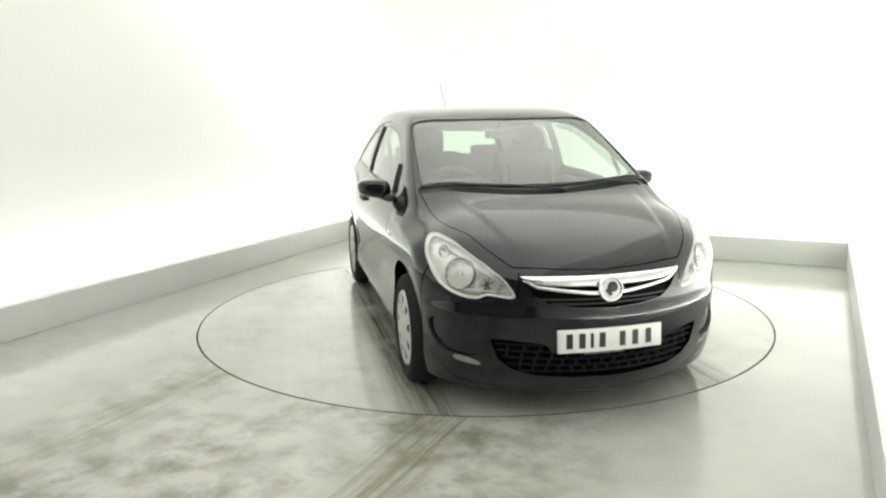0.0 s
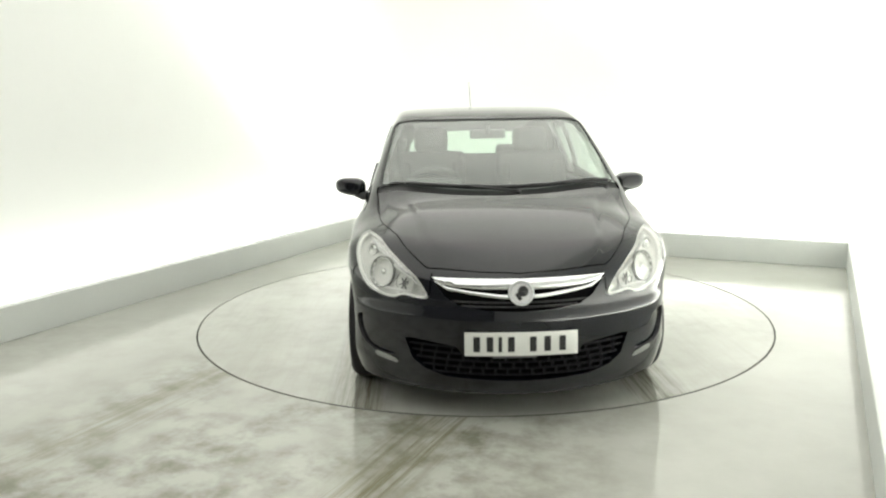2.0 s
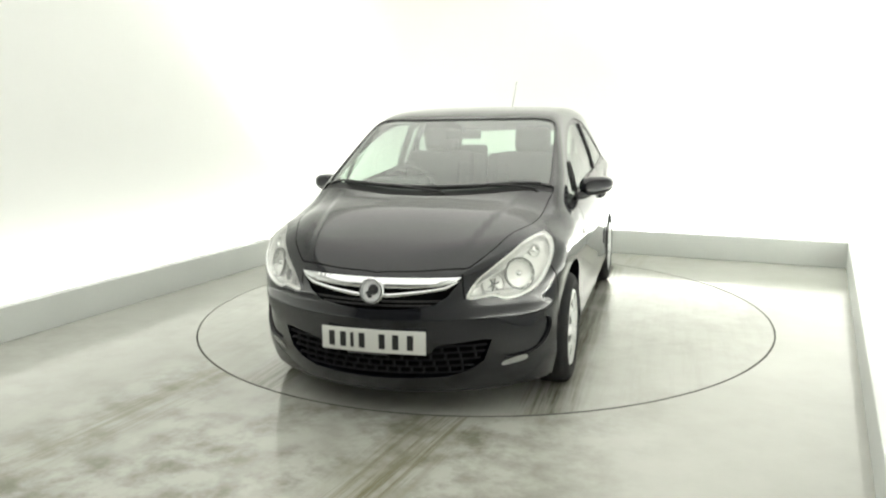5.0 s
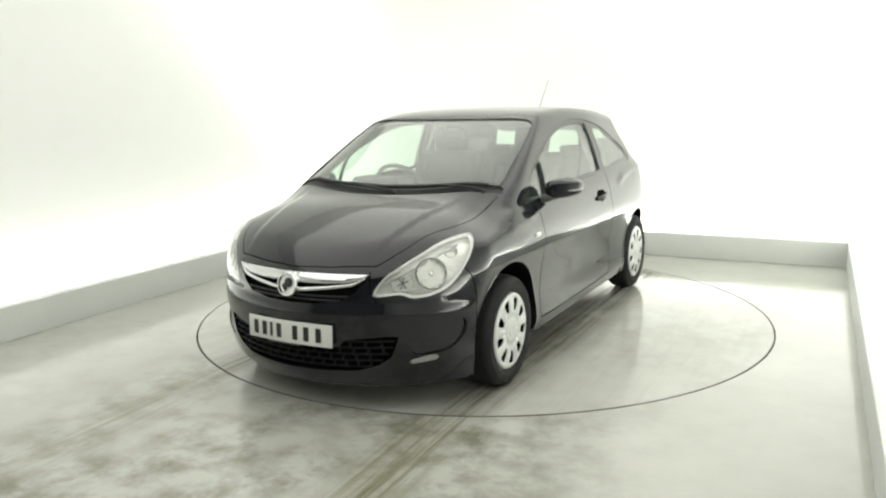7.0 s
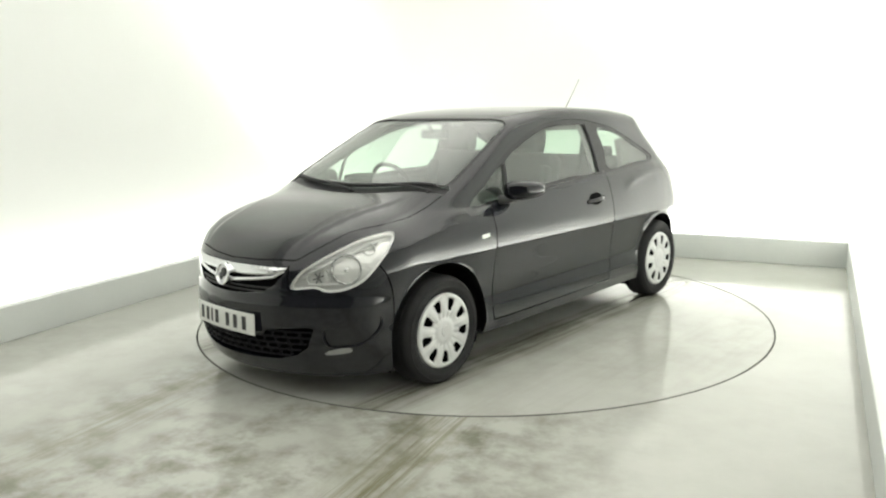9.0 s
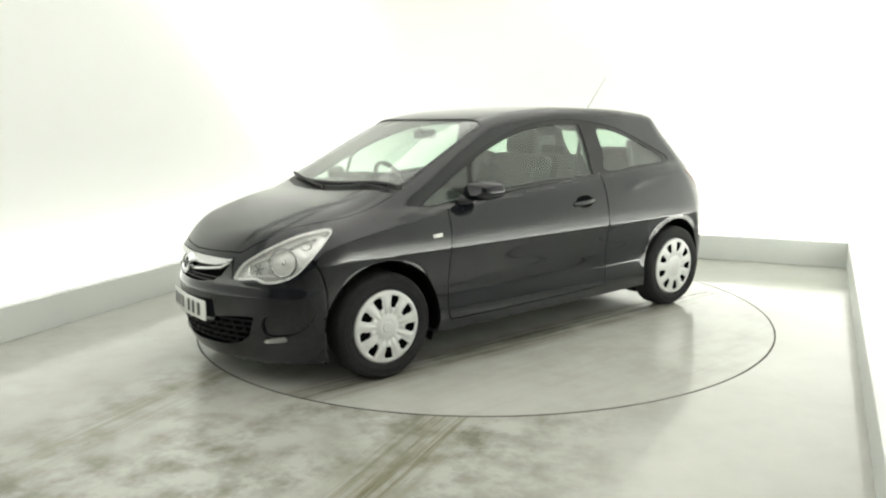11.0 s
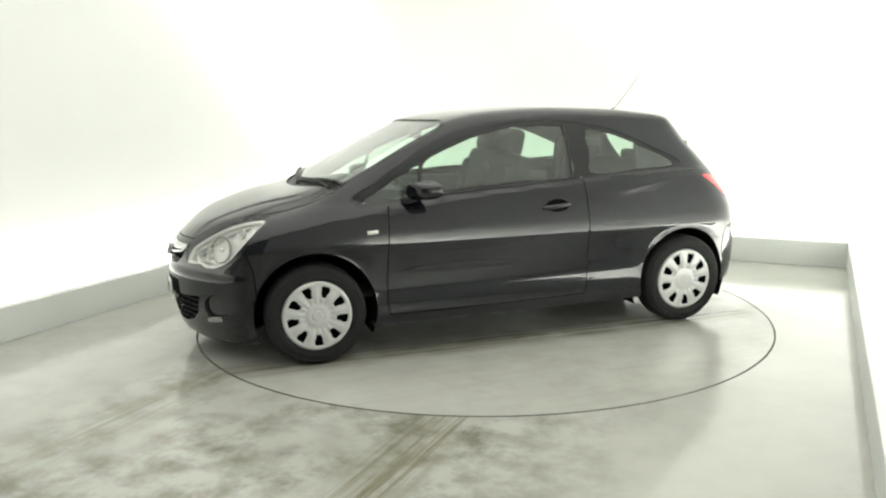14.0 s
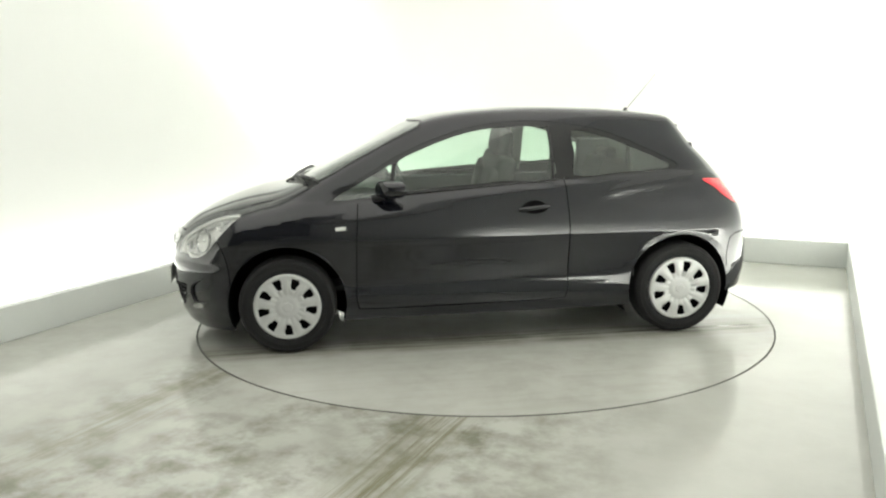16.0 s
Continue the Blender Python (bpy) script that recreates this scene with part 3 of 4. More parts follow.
def build_skin(car):
    left = {}
    rail_xy = dense(RAIL, 0.015, closed=False)
    rail_xy[:, 1] = np.maximum(rail_xy[:, 1], 0)
    rail_3d = on_lid(rail_xy)
    rail_uz = to_flank(rail_3d)
    end = SPINE + FAN * math.pi / 2
    rail_uz[0, 0], rail_uz[-1, 0] = end, -end
    us = np.linspace(-end, end, 300)
    lower = np.stack([us, SILL(us)], 1)
    outline = np.concatenate([lower, rail_uz])
    loop3 = lambda pts: dense(to_flank(np.array(pts, float)), 0.015)
    side_loop = lambda pts: dense(from_side(dense(pts, 0.02)), 0.02, bend=False)
    front = lambda pts, way=1: from_front(half_loop(pts), way)
    loops = dict(lamp=loop3(LAMP), bar_top=front(BAR_TOP), bar_low=front(BAR_LOW), grille=front(GRILLE), intake=front(INTAKE),
                 fog_slat=loop3(FOG_SLAT), fog=loop3(FOG), tail_lamp=loop3(TAIL_LAMP), rear_pane=front(REAR_PANE, -1),
                 arch_f=to_flank(meet(*(lambda q: (flat(q[:, 0], 0, q[:, 1]), flat(0 * q[:, 0], 1, 0)))(arch(HUB_X, 0.360)))),
                 arch_r=to_flank(meet(*(lambda q: (flat(q[:, 0], 0, q[:, 1]), flat(0 * q[:, 0], 1, 0)))(arch(-HUB_X, 0.345)))),
                 door_glass=side_loop(DOOR_GLASS), front_light=side_loop(FRONT_LIGHT), rear_light=side_loop(REAR_LIGHT),
                 daylight=side_loop(DAYLIGHT))
    door_line = dense(from_side(dense(DOOR_EDGE, 0.02, closed=False)), 0.02, closed=False, bend=False)
    lines = dict(
        door=door_line,
        bumper=dense(from_side([(1.592, 0.43), (1.60, 0.56), (1.63, 0.66), (1.665, 0.735)]), 0.012, closed=False),
        nose=dense(np.concatenate([to_flank(np.array([(1.955, 0.42, 0.60), (1.95, 0.412, 0.66), (1.935, 0.405, 0.712)]))]), 0.012, closed=False),
        rear_bumper=dense(np.concatenate([from_side([(-1.598, 0.42), (-1.60, 0.56), (-1.64, 0.63)]), from_front([(0.66, 0.64), (0.3, 0.64), (0.0, 0.64)], -1)]), 0.012, closed=False),
        tailgate=dense(from_front([(0.47, 1.315), (0.57, 1.2), (0.62, 1.05), (0.63, 0.95), (0.60, 0.80), (0.585, 0.645)], -1), 0.012, closed=False))
    # the middle line belongs to the outline, so keep loops a hair inside it
    for k in loops:
        loops[k][:, 0] = np.clip(loops[k][:, 0], -end, end)
    vs, fs, mid = cut_sheet(outline, [p for k, p in loops.items()], list(lines.values()), 0.021)
    places = on_flank(vs)
    # on the rim to the lid use the very same places
    for i, q in enumerate(rail_uz):
        k = np.argmin(((vs - q) ** 2).sum(1))
        if ((vs[k] - q) ** 2).sum() < 1e-8:
            places[k] = rail_3d[i]
    kind = np.full(len(fs), "", dtype="<U16")

    def claim(name, mask):
        kind[(kind == "") & mask] = name
    for k in ("arch_f", "arch_r"):
        claim("void", inside(loops[k], mid))
    for k in ("lamp", "bar_top", "bar_low", "grille", "intake", "fog_slat", "fog", "tail_lamp", "rear_pane", "door_glass", "front_light", "rear_light"):
        claim(k, inside(loops[k], mid))
    for ln in lines.values():
        claim("void", gap_to(ln, mid) < 0.0029)
    claim("daylight", inside(loops["daylight"], mid))
    door_poly = np.concatenate([door_line, from_side([(-0.47, 1.06), (0.8, 0.96)])])
    claim("door", inside(door_poly, mid))
    p = on_flank(mid)
    claim("sill", (mid[:, 1] < 0.262) & (np.abs(p[:, 0]) < 0.95))
    seam = curve_1d([(0.1, 1.592), (0.43, 1.592), (0.56, 1.60), (0.66, 1.63), (0.735, 1.665), (0.9, 1.7)])
    claim("front_bumper", (p[:, 0] > seam(p[:, 2])))
    claim("front_wing", p[:, 0] > 0.75)
    back = curve_1d([(0.1, -1.598), (0.42, -1.598), (0.56, -1.60), (0.63, -1.64), (0.64, -3.0)])
    claim("rear_bumper", (p[:, 0] < back(p[:, 2])) & (p[:, 2] < 0.64))
    gate = curve_1d([(0.6, 0.585), (0.80, 0.60), (0.95, 0.63), (1.05, 0.62), (1.2, 0.57), (1.4, 0.40)])
    claim("tailgate", (p[:, 0] < -1.38) & (np.abs(p[:, 1]) < gate(p[:, 2])) & (p[:, 2] > 0.63))
    claim("quarter_panel", kind == "")
    pick = lambda *names: fs[np.isin(kind, names)]
    # panels that run across the middle
    both = dict(front_bumper=PAINT, rear_bumper=PAINT, tailgate=PAINT)
    for name, m in both.items():
        left[name] = sheet(name, places, pick(name), m, car, both=True)
    left["grille"] = sheet("upper_grille", places, pick("grille", "bar_top", "bar_low"), HOLLOW, car, True, -0.022, "dark slatted upper grille")
    for k, up in (("bar_top", 0.010), ("bar_low", 0.006)):
        ob = sheet("chrome_bar", places, pick(k), CHROME, left["grille"], True, up, "polished chrome grille bar")
        md = ob.modifiers.new("thick", "SOLIDIFY")
        md.thickness, md.offset = 0.022, -1
    left["intake"] = sheet("lower_grille", places, pick("intake"), HOLLOW, car, True, -0.045, "black honeycomb lower grille")
    pane = sheet("rear_window", places, pick("rear_pane"), DARK_GLASS, car, True, -0.002, "tinted rear window")
    pane.visible_shadow = False
    for s in (1, -1):
        wing = sheet("front_wing", places, pick("front_wing"), PAINT, car, flip=s)
        quarter = sheet("quarter_panel", places, pick("quarter_panel"), PAINT, car, flip=s)
        sheet("sill", places, pick("sill"), PAINT, car, flip=s)
        door = sheet("door", places, pick("door"), PAINT, car, flip=s)
        sheet("window_surround", places, pick("daylight"), GLOSS_TRIM, car, lift=-0.003, flip=s, label="gloss black window surround and pillar")
        for k, name in (("door_glass", "door_window"), ("front_light", "front_quarter_light"), ("rear_light", "rear_side_window")):
            g = sheet(name, places, pick(k), DARK_GLASS, car, lift=-0.006, flip=s, label="green-tinted side glass")
            g.visible_shadow = False
        lamp = sheet("headlight", places, pick("lamp"), LAMP_BODY, car, lift=-0.036, flip=s, label="clear headlight with bright reflectors")
        cover = sheet("lens", places, pick("lamp"), LENS, lamp, lift=0.001, flip=s, label="clear plastic lens")
        cover.visible_shadow = False
        lamp_inside(lamp, s, loops["lamp"])
        sheet("fog_recess", places, pick("fog"), PAINT, car, lift=-0.016, flip=s, label="body-coloured fog lamp blank")
        sheet("bumper_slat", places, pick("fog_slat"), RING_GREY, car, lift=0.002, flip=s, label="pale grey slat below the fog lamp blank")
        sheet("tail_light", places, pick("tail_lamp"), RED_LENS, car, lift=0.003, flip=s, label="red tail light")
        # folded edges of the wheel openings, of the glass and of the lower rim
        for k, nm, parent in (("arch_f", "arch_lip", wing), ("arch_r", "arch_lip", quarter)):
            edge = on_flank(loops[k][:70])
            edge = edge[edge[:, 2] > 0.205]
            lip(nm, edge, (0, -0.085, 0), HOLLOW, parent, s)
        lamp_edge = on_flank(np.concatenate([loops["lamp"], loops["lamp"][:1]]))
        lip("bezel", lamp_edge, None, LAMP_BODY, lamp, s, depth=0.042)
        fog_edge = on_flank(np.concatenate([loops["fog"], loops["fog"][:1]]))
        lip("recess_wall", fog_edge, None, TRIM, car, s, depth=0.03)
    for k, d in (("grille", 0.035), ("intake", 0.055)):
        e = on_flank(loops[k])
        for s in (1, -1):
            lip("grille_edge", e, None, PAINT, left[k], s, depth=d)
    rim = on_flank(lower)
    for s in (1, -1):
        ok = np.abs(np.abs(rim[:, 0]) - HUB_X) > 0.335
        for run in (rim[(rim[:, 0] > HUB_X) & ok], rim[(np.abs(rim[:, 0]) < HUB_X) & ok], rim[(rim[:, 0] < -HUB_X) & ok]):
            lip("under_edge", run, "in", TRIM, car, s, depth=0.10)
    # the dark inner skin behind joints
    keep = np.isin(kind, ["void", "door", "front_wing", "front_bumper", "sill", "quarter_panel", "tailgate", "rear_bumper", "tail_lamp"])
    for k in ("arch_f", "arch_r"):
        keep &= ~inside(loops[k], mid)
    sheet("inner_skin", places, fs[keep], HOLLOW, car, True, -0.014, "dark inner panels")

    # ---- the lid: hood, cowl, windscreen, roof ----
    outl = np.concatenate([rail_xy, dense([(-1.43, 0.0), (1.996, 0.0)], 0.03, closed=False, bend=False)[1:-1]])
    screen = dense(SCREEN, 0.015, closed=False, bend=True)
    cowl = dense(COWL, 0.015, closed=False)
    hood_edge = rail_xy[(rail_xy[:, 0] > 1.10)]
    tn = np.gradient(hood_edge, axis=0)
    tn /= np.linalg.norm(tn, axis=1, keepdims=True)
    inner = hood_edge + np.stack([tn[:, 1], -tn[:, 0]], 1) * -0.006
    if inner[len(inner) // 2, 1] > hood_edge[len(inner) // 2, 1]:
        inner = hood_edge - np.stack([tn[:, 1], -tn[:, 0]], 1) * -0.006
    vs, fs, mid = cut_sheet(outl, [screen], [cowl, inner], 0.019, 0.0019)
    places = on_lid(np.stack([vs[:, 0], np.maximum(vs[:, 1], 0)], 1))
    kind = np.full(len(fs), "", dtype="<U16")
    claim("screen", inside(screen, mid))
    claim("void", (gap_to(cowl, mid) < 0.0018) | (gap_to(inner, mid) < 0.0018))
    cx = curve_1d([(c[1], c[0]) for c in COWL])
    claim("hood", mid[:, 0] > cx(mid[:, 1]))
    gx = curve_1d([(-0.01, 1.205), (0.2, 1.185), (0.42, 1.135), (0.60, 1.072), (0.70, 1.03)])
    claim("cowl", mid[:, 0] > gx(mid[:, 1]))
    claim("roof", kind == "")
    sheet("hood", places, fs[kind == "hood"], PAINT, car, True, 0, "glossy charcoal black hood")
    sheet("cowl_trim", places, fs[kind == "cowl"], TRIM, car, True, -0.012, "black plastic cowl below the windscreen")
    sheet("roof", places, fs[kind == "roof"], PAINT, car, True)
    ws = sheet("windscreen", places, fs[kind == "screen"], WIND_GLASS, car, True, -0.004, "green-tinted windscreen")
    ws.visible_shadow = False
    e = on_lid(np.stack([screen[:, 0], np.maximum(screen[:, 1], 0)], 1))
    for s in (1, -1):
        band(("windscreen_seal"), e, 0.016, GLOSS_TRIM, car, s)
    sheet("headlining", places, fs[(kind == "roof") & (mid[:, 0] < 0.36)], LINER, car, True, -0.035, "pale grey headlining")
    sheet("inner_skin", places, fs[np.isin(kind, ["void", "hood"])], HOLLOW, car, True, -0.014)
    return left


def lip(name, edge, way, material, parent, s, depth=0.05):
    """A folded strip from an edge on the skin, inwards."""
    n = slope(edge)
    if way is None:
        off = -n * depth
    elif way == "in":
        off = flat(0 * n[:, 0], -np.minimum(depth, edge[:, 1] * 0.9), 0.006)
    else:
        off = np.tile(np.array(way, float), (len(edge), 1))
    bm = bmesh.new()
    a = [bm.verts.new(p * [1, s, 1]) for p in edge]
    b = [bm.verts.new(p * [1, s, 1]) for p in edge + off]
    for i in range(len(a) - 1):
        if (a[i].co - a[i + 1].co).length < 0.2:
            bm.faces.new((a[i], a[i + 1], b[i + 1], b[i]))
    return part(name, bm, material, parent, smooth=50)


def band(name, edge, w, material, parent, s):
    """A flat seal of width w that straddles an edge on the skin."""
    n = slope(edge)
    t = np.gradient(edge, axis=0)
    t /= np.linalg.norm(t, axis=1, keepdims=True)
    c = np.cross(n, t)
    bm = bmesh.new()
    rows = [[bm.verts.new(p * [1, s, 1]) for p in edge + c * k * w + n * h] for k, h in ((-0.5, 0.0), (-0.4, 0.004), (0.4, 0.004), (0.5, 0.0))]
    for a, b in zip(rows, rows[1:]):
        for i in range(len(a) - 1):
            if (a[i].co - a[i + 1].co).length < 0.15:
                bm.faces.new((a[i], a[i + 1], b[i + 1], b[i]))
    return part(name, bm, material, parent, smooth=50)


def lamp_inside(lamp, s, loop):
    for y, z, r, d, name in ((0.655, 0.700, 0.074, 0.05, "dipped_reflector"), (0.545, 0.655, 0.056, 0.045, "main_reflector"), (0.700, 0.80, 0.030, 0.018, "side_reflector")):
        c = meet(flat([0.9], y, z), flat([1.0], 0, 0))
        c = (c - slope(c) * 0.022)[0]
        m = Matrix.Translation((c[0], c[1] * s, c[2])) @ look((0, 0, 0), (-0.9, -0.75 * s, -0.25)).to_quaternion().to_matrix().to_4x4()
        bm = bmesh.new()
        lathe(bm, [(r * 1.04, -0.008), (r, 0.0), (r * 0.96, -0.002), (r * 0.86, -d * 0.45), (r * 0.55, -d * 0.9), (r * 0.26, -d), (r * 0.22, -d * 0.4), (0.001, -d * 0.3)], 13, m)
        part(name, bm, REFLECTOR, lamp, "faceted bright reflector")
        bm = bmesh.new()
        lathe(bm, [(r * 0.2, -d * 0.9), (r * 0.2, -d * 0.25), (r * 0.12, -d * 0.1), (0.001, -d * 0.08)], 16, m)
        part("bulb_shield", bm, CHROME, lamp, "bright bulb shield", smooth=50)
        bm = bmesh.new()
        if name == "dipped_reflector":
            # this ring's darker grey paints in the shade of the deep bowl
            lathe(bm, [(r * 1.05, -0.012), (r * 1.05, 0.001), (r * 0.99, 0.003), (r * 0.90, -0.008)], 32, m)
            part("reflector_ring", bm, RING_GREY, lamp, "grey ring round the reflector", smooth=50)
        else:
            lathe(bm, [(r * 1.07, -0.012), (r * 1.07, 0.001), (r * 1.01, 0.003), (r * 1.0, -0.002)], 32, m)
            part("reflector_ring", bm, LAMP_TRIM, lamp, "grey ring round the reflector", smooth=50)
        if name == "main_reflector":
            bm = bmesh.new()
            for turn in (35, 110, 160):
                box(bm, (0.006, 0.062, 0.008), m @ pose(0, 0, 0.001, 0, 0, turn), 0.002, 1)
            part("bulb_holder", bm, SATIN, lamp, "dark bulb holder spokes", smooth=50)
    # a bright bead along the edge of the lamp, and a dark wedge at its foot
    p = on_flank(np.concatenate([loop, loop[:1]]))
    middle = p.mean(0)
    p = p + (middle - p) * 0.035 - slope(p) * 0.010
    part("edge_bead", tube(bmesh.new(), [(a, b * s, c) for a, b, c in p[::2]], 0.0065, 8), LAMP_WHITE, lamp, "white bead along the lamp's edge", smooth=60)
    # a brow and ribs between the chambers
    for y0, z0, y1, z1 in ((0.47, 0.655, 0.60, 0.745), (0.60, 0.745, 0.70, 0.835), (0.50, 0.618, 0.66, 0.622)):
        q = [(y0 + (y1 - y0) * k / 10, z0 + (z1 - z0) * k / 10) for k in range(11)]
        p = meet(flat([0.9] * 11, [a for a, b in q], [b for a, b in q]), flat([1.0] * 11, 0, 0))
        p = p - slope(p) * 0.026
        part("chamber_rib", tube(bmesh.new(), [(a, b * s, c) for a, b, c in p], 0.009, 8), LAMP_TRIM, lamp, "grey rib inside the headlight", smooth=60)


def build_wheel(x, s, spin):
    """A tyre with a nine-window silver cover; its axle points outwards along the car's side."""
    w = new("wheel")
    face = 0.824 * s
    w.matrix_local = Matrix.Translation((x, face, HUB_Z)) @ pose(0, 0, 0, -90 * s, 0, 0) @ pose(0, 0, 0, 0, 0, spin)
    bm = bmesh.new()
    lathe(bm, [(0.205, -0.010), (0.212, 0.004), (0.232, 0.012), (0.262, 0.011), (0.280, 0.002), (0.291, -0.012), (0.2955, -0.028), (0.297, -0.05), (0.297, -0.13),
               (0.292, -0.150), (0.278, -0.168), (0.25, -0.18), (0.205, -0.172)], 72)
    for k in range(4):
        lathe(bm, [(0.2975, -0.045 - 0.026 * k), (0.299, -0.047 - 0.026 * k), (0.299, -0.062 - 0.026 * k), (0.2975, -0.064 - 0.026 * k)], 72)
    for r in (0.238, 0.268):
        lathe(bm, [(r - 0.003, 0.0112), (r, 0.0138), (r + 0.003, 0.0108)], 72)
    part("tyre", bm, RUBBER, w, "black rubber tyre", smooth=35)
    bm = bmesh.new()
    radii = [0.0, 0.022, 0.045, 0.062, 0.070, 0.085, 0.100, 0.112, 0.125, 0.140, 0.155, 0.168, 0.178, 0.190, 0.199, 0.205, 0.2065]
    high = [0.012, 0.012, 0.012, 0.011, 0.007, 0.010, 0.013, 0.0145, 0.0150, 0.0145, 0.013, 0.0115, 0.010, 0.0105, 0.009, 0.004, -0.006]
    n = 9 * 20
    rings = []
    for r, h in zip(radii, high):
        row = []
        for k in range(n):
            q = (k % 20) / 20 - 0.5
            spoke = 0.003 * (math.cos(4 * math.pi * q) < -0.2) * (0.075 < r < 0.17)
            a = 2 * math.pi * (k + 0.5) / n
            row.append(bm.verts.new((r * math.cos(a), r * math.sin(a), h - spoke)) if r else None)
        rings.append(row)
    hub = bm.verts.new((0, 0, 0.012))
    for i in range(len(radii) - 1):
        for k in range(n):
            q = (k % 20 + 1) / 20
            d = abs((q % 1.0) - 0.5)
            open_w = 0.0
            if 7 <= i <= 11:
                open_w = (0.16, 0.20, 0.215, 0.225, 0.20)[i - 7]
            if d < open_w:
                continue
            j = (k + 1) % n
            if i == 0:
                bm.faces.new((hub, rings[1][k], rings[1][j]))
            else:
                bm.faces.new((rings[i][k], rings[i + 1][k], rings[i + 1][j], rings[i][j]))
    bmesh.ops.delete(bm, geom=[v for v in bm.verts if not v.link_faces], context="VERTS")
    bmesh.ops.recalc_face_normals(bm, faces=bm.faces)
    ob = part("wheel_cover", bm, SILVER, w, "silver nine-window plastic wheel cover", smooth=45)
    md = ob.modifiers.new("thick", "SOLIDIFY")
    md.thickness, md.offset = 0.005, -1
    bm = bmesh.new()
    lathe(bm, [(0.206, -0.01), (0.206, -0.03), (0.18, -0.035), (0.12, -0.02), (0.06, -0.03), (0.001, -0.03)], 40)
    part("rim", bm, HOLLOW, w, "dark steel rim behind the cover", smooth=40)
    bm = bmesh.new()
    lathe(bm, [(0.030, 0.0125), (0.028, 0.0145), (0.001, 0.0145)], 32)
    part("centre_cap", bm, SILVER, w, smooth=40)
    return w


def rounded(bm, centre, size, r, m=Matrix()):
    box(bm, size, Matrix.Translation(centre) @ m, r, 4)
    return bm


def build_car():
    car = thing("car", "glossy charcoal black three-door hatchback on the turntable", "car")
    skin = build_skin(car)
    for x, s, spin in ((HUB_X, 1, 30), (HUB_X, -1, 33), (-HUB_X, 1, 34), (-HUB_X, -1, 20)):
        w = build_wheel(x, s, spin)
        w.parent = car
        tagged(w, "silver-covered wheel with black tyre")
        bm = bmesh.new()
        n, r = 30, 0.375
        rows = []
        for y in (0.765, 0.60, 0.44):
            rows.append([bm.verts.new((x + r * math.cos(a), y * s, HUB_Z + r * math.sin(a))) for a in [math.pi * (-0.14 + 1.28 * k / n) for k in range(n + 1)]])
        for a, b in zip(rows, rows[1:]):
            for k in range(n):
                bm.faces.new((a[k], a[k + 1], b[k + 1], b[k]))
        cap = bm.verts.new((x, 0.44 * s, HUB_Z))
        for k in range(n):
            bm.faces.new((rows[-1][k], rows[-1][k + 1], cap))
        part("arch_liner", bm, HOLLOW, car, smooth=50)
    # underside
    bm = bmesh.new()
    box(bm, (3.5, 0.86, 0.03), Matrix.Translation((0.05, 0, 0.215)), 0.008)
    box(bm, (1.65, 1.50, 0.03), Matrix.Translation((0.0, 0, 0.21)), 0.008)
    tube(bm, [(0.9, 0.1, 0.19), (-0.6, 0.12, 0.18), (-1.5, -0.3, 0.2)], 0.03)
    for hx in (HUB_X, -HUB_X):
        tube(bm, [(hx, -0.7, HUB_Z), (hx, 0.7, HUB_Z)], 0.035)
    part("underbody", bm, HOLLOW, car, "dark underbody", smooth=40)
    build_front(car, skin)
    build_side_fittings(car)
    build_cabin(car)
    return car
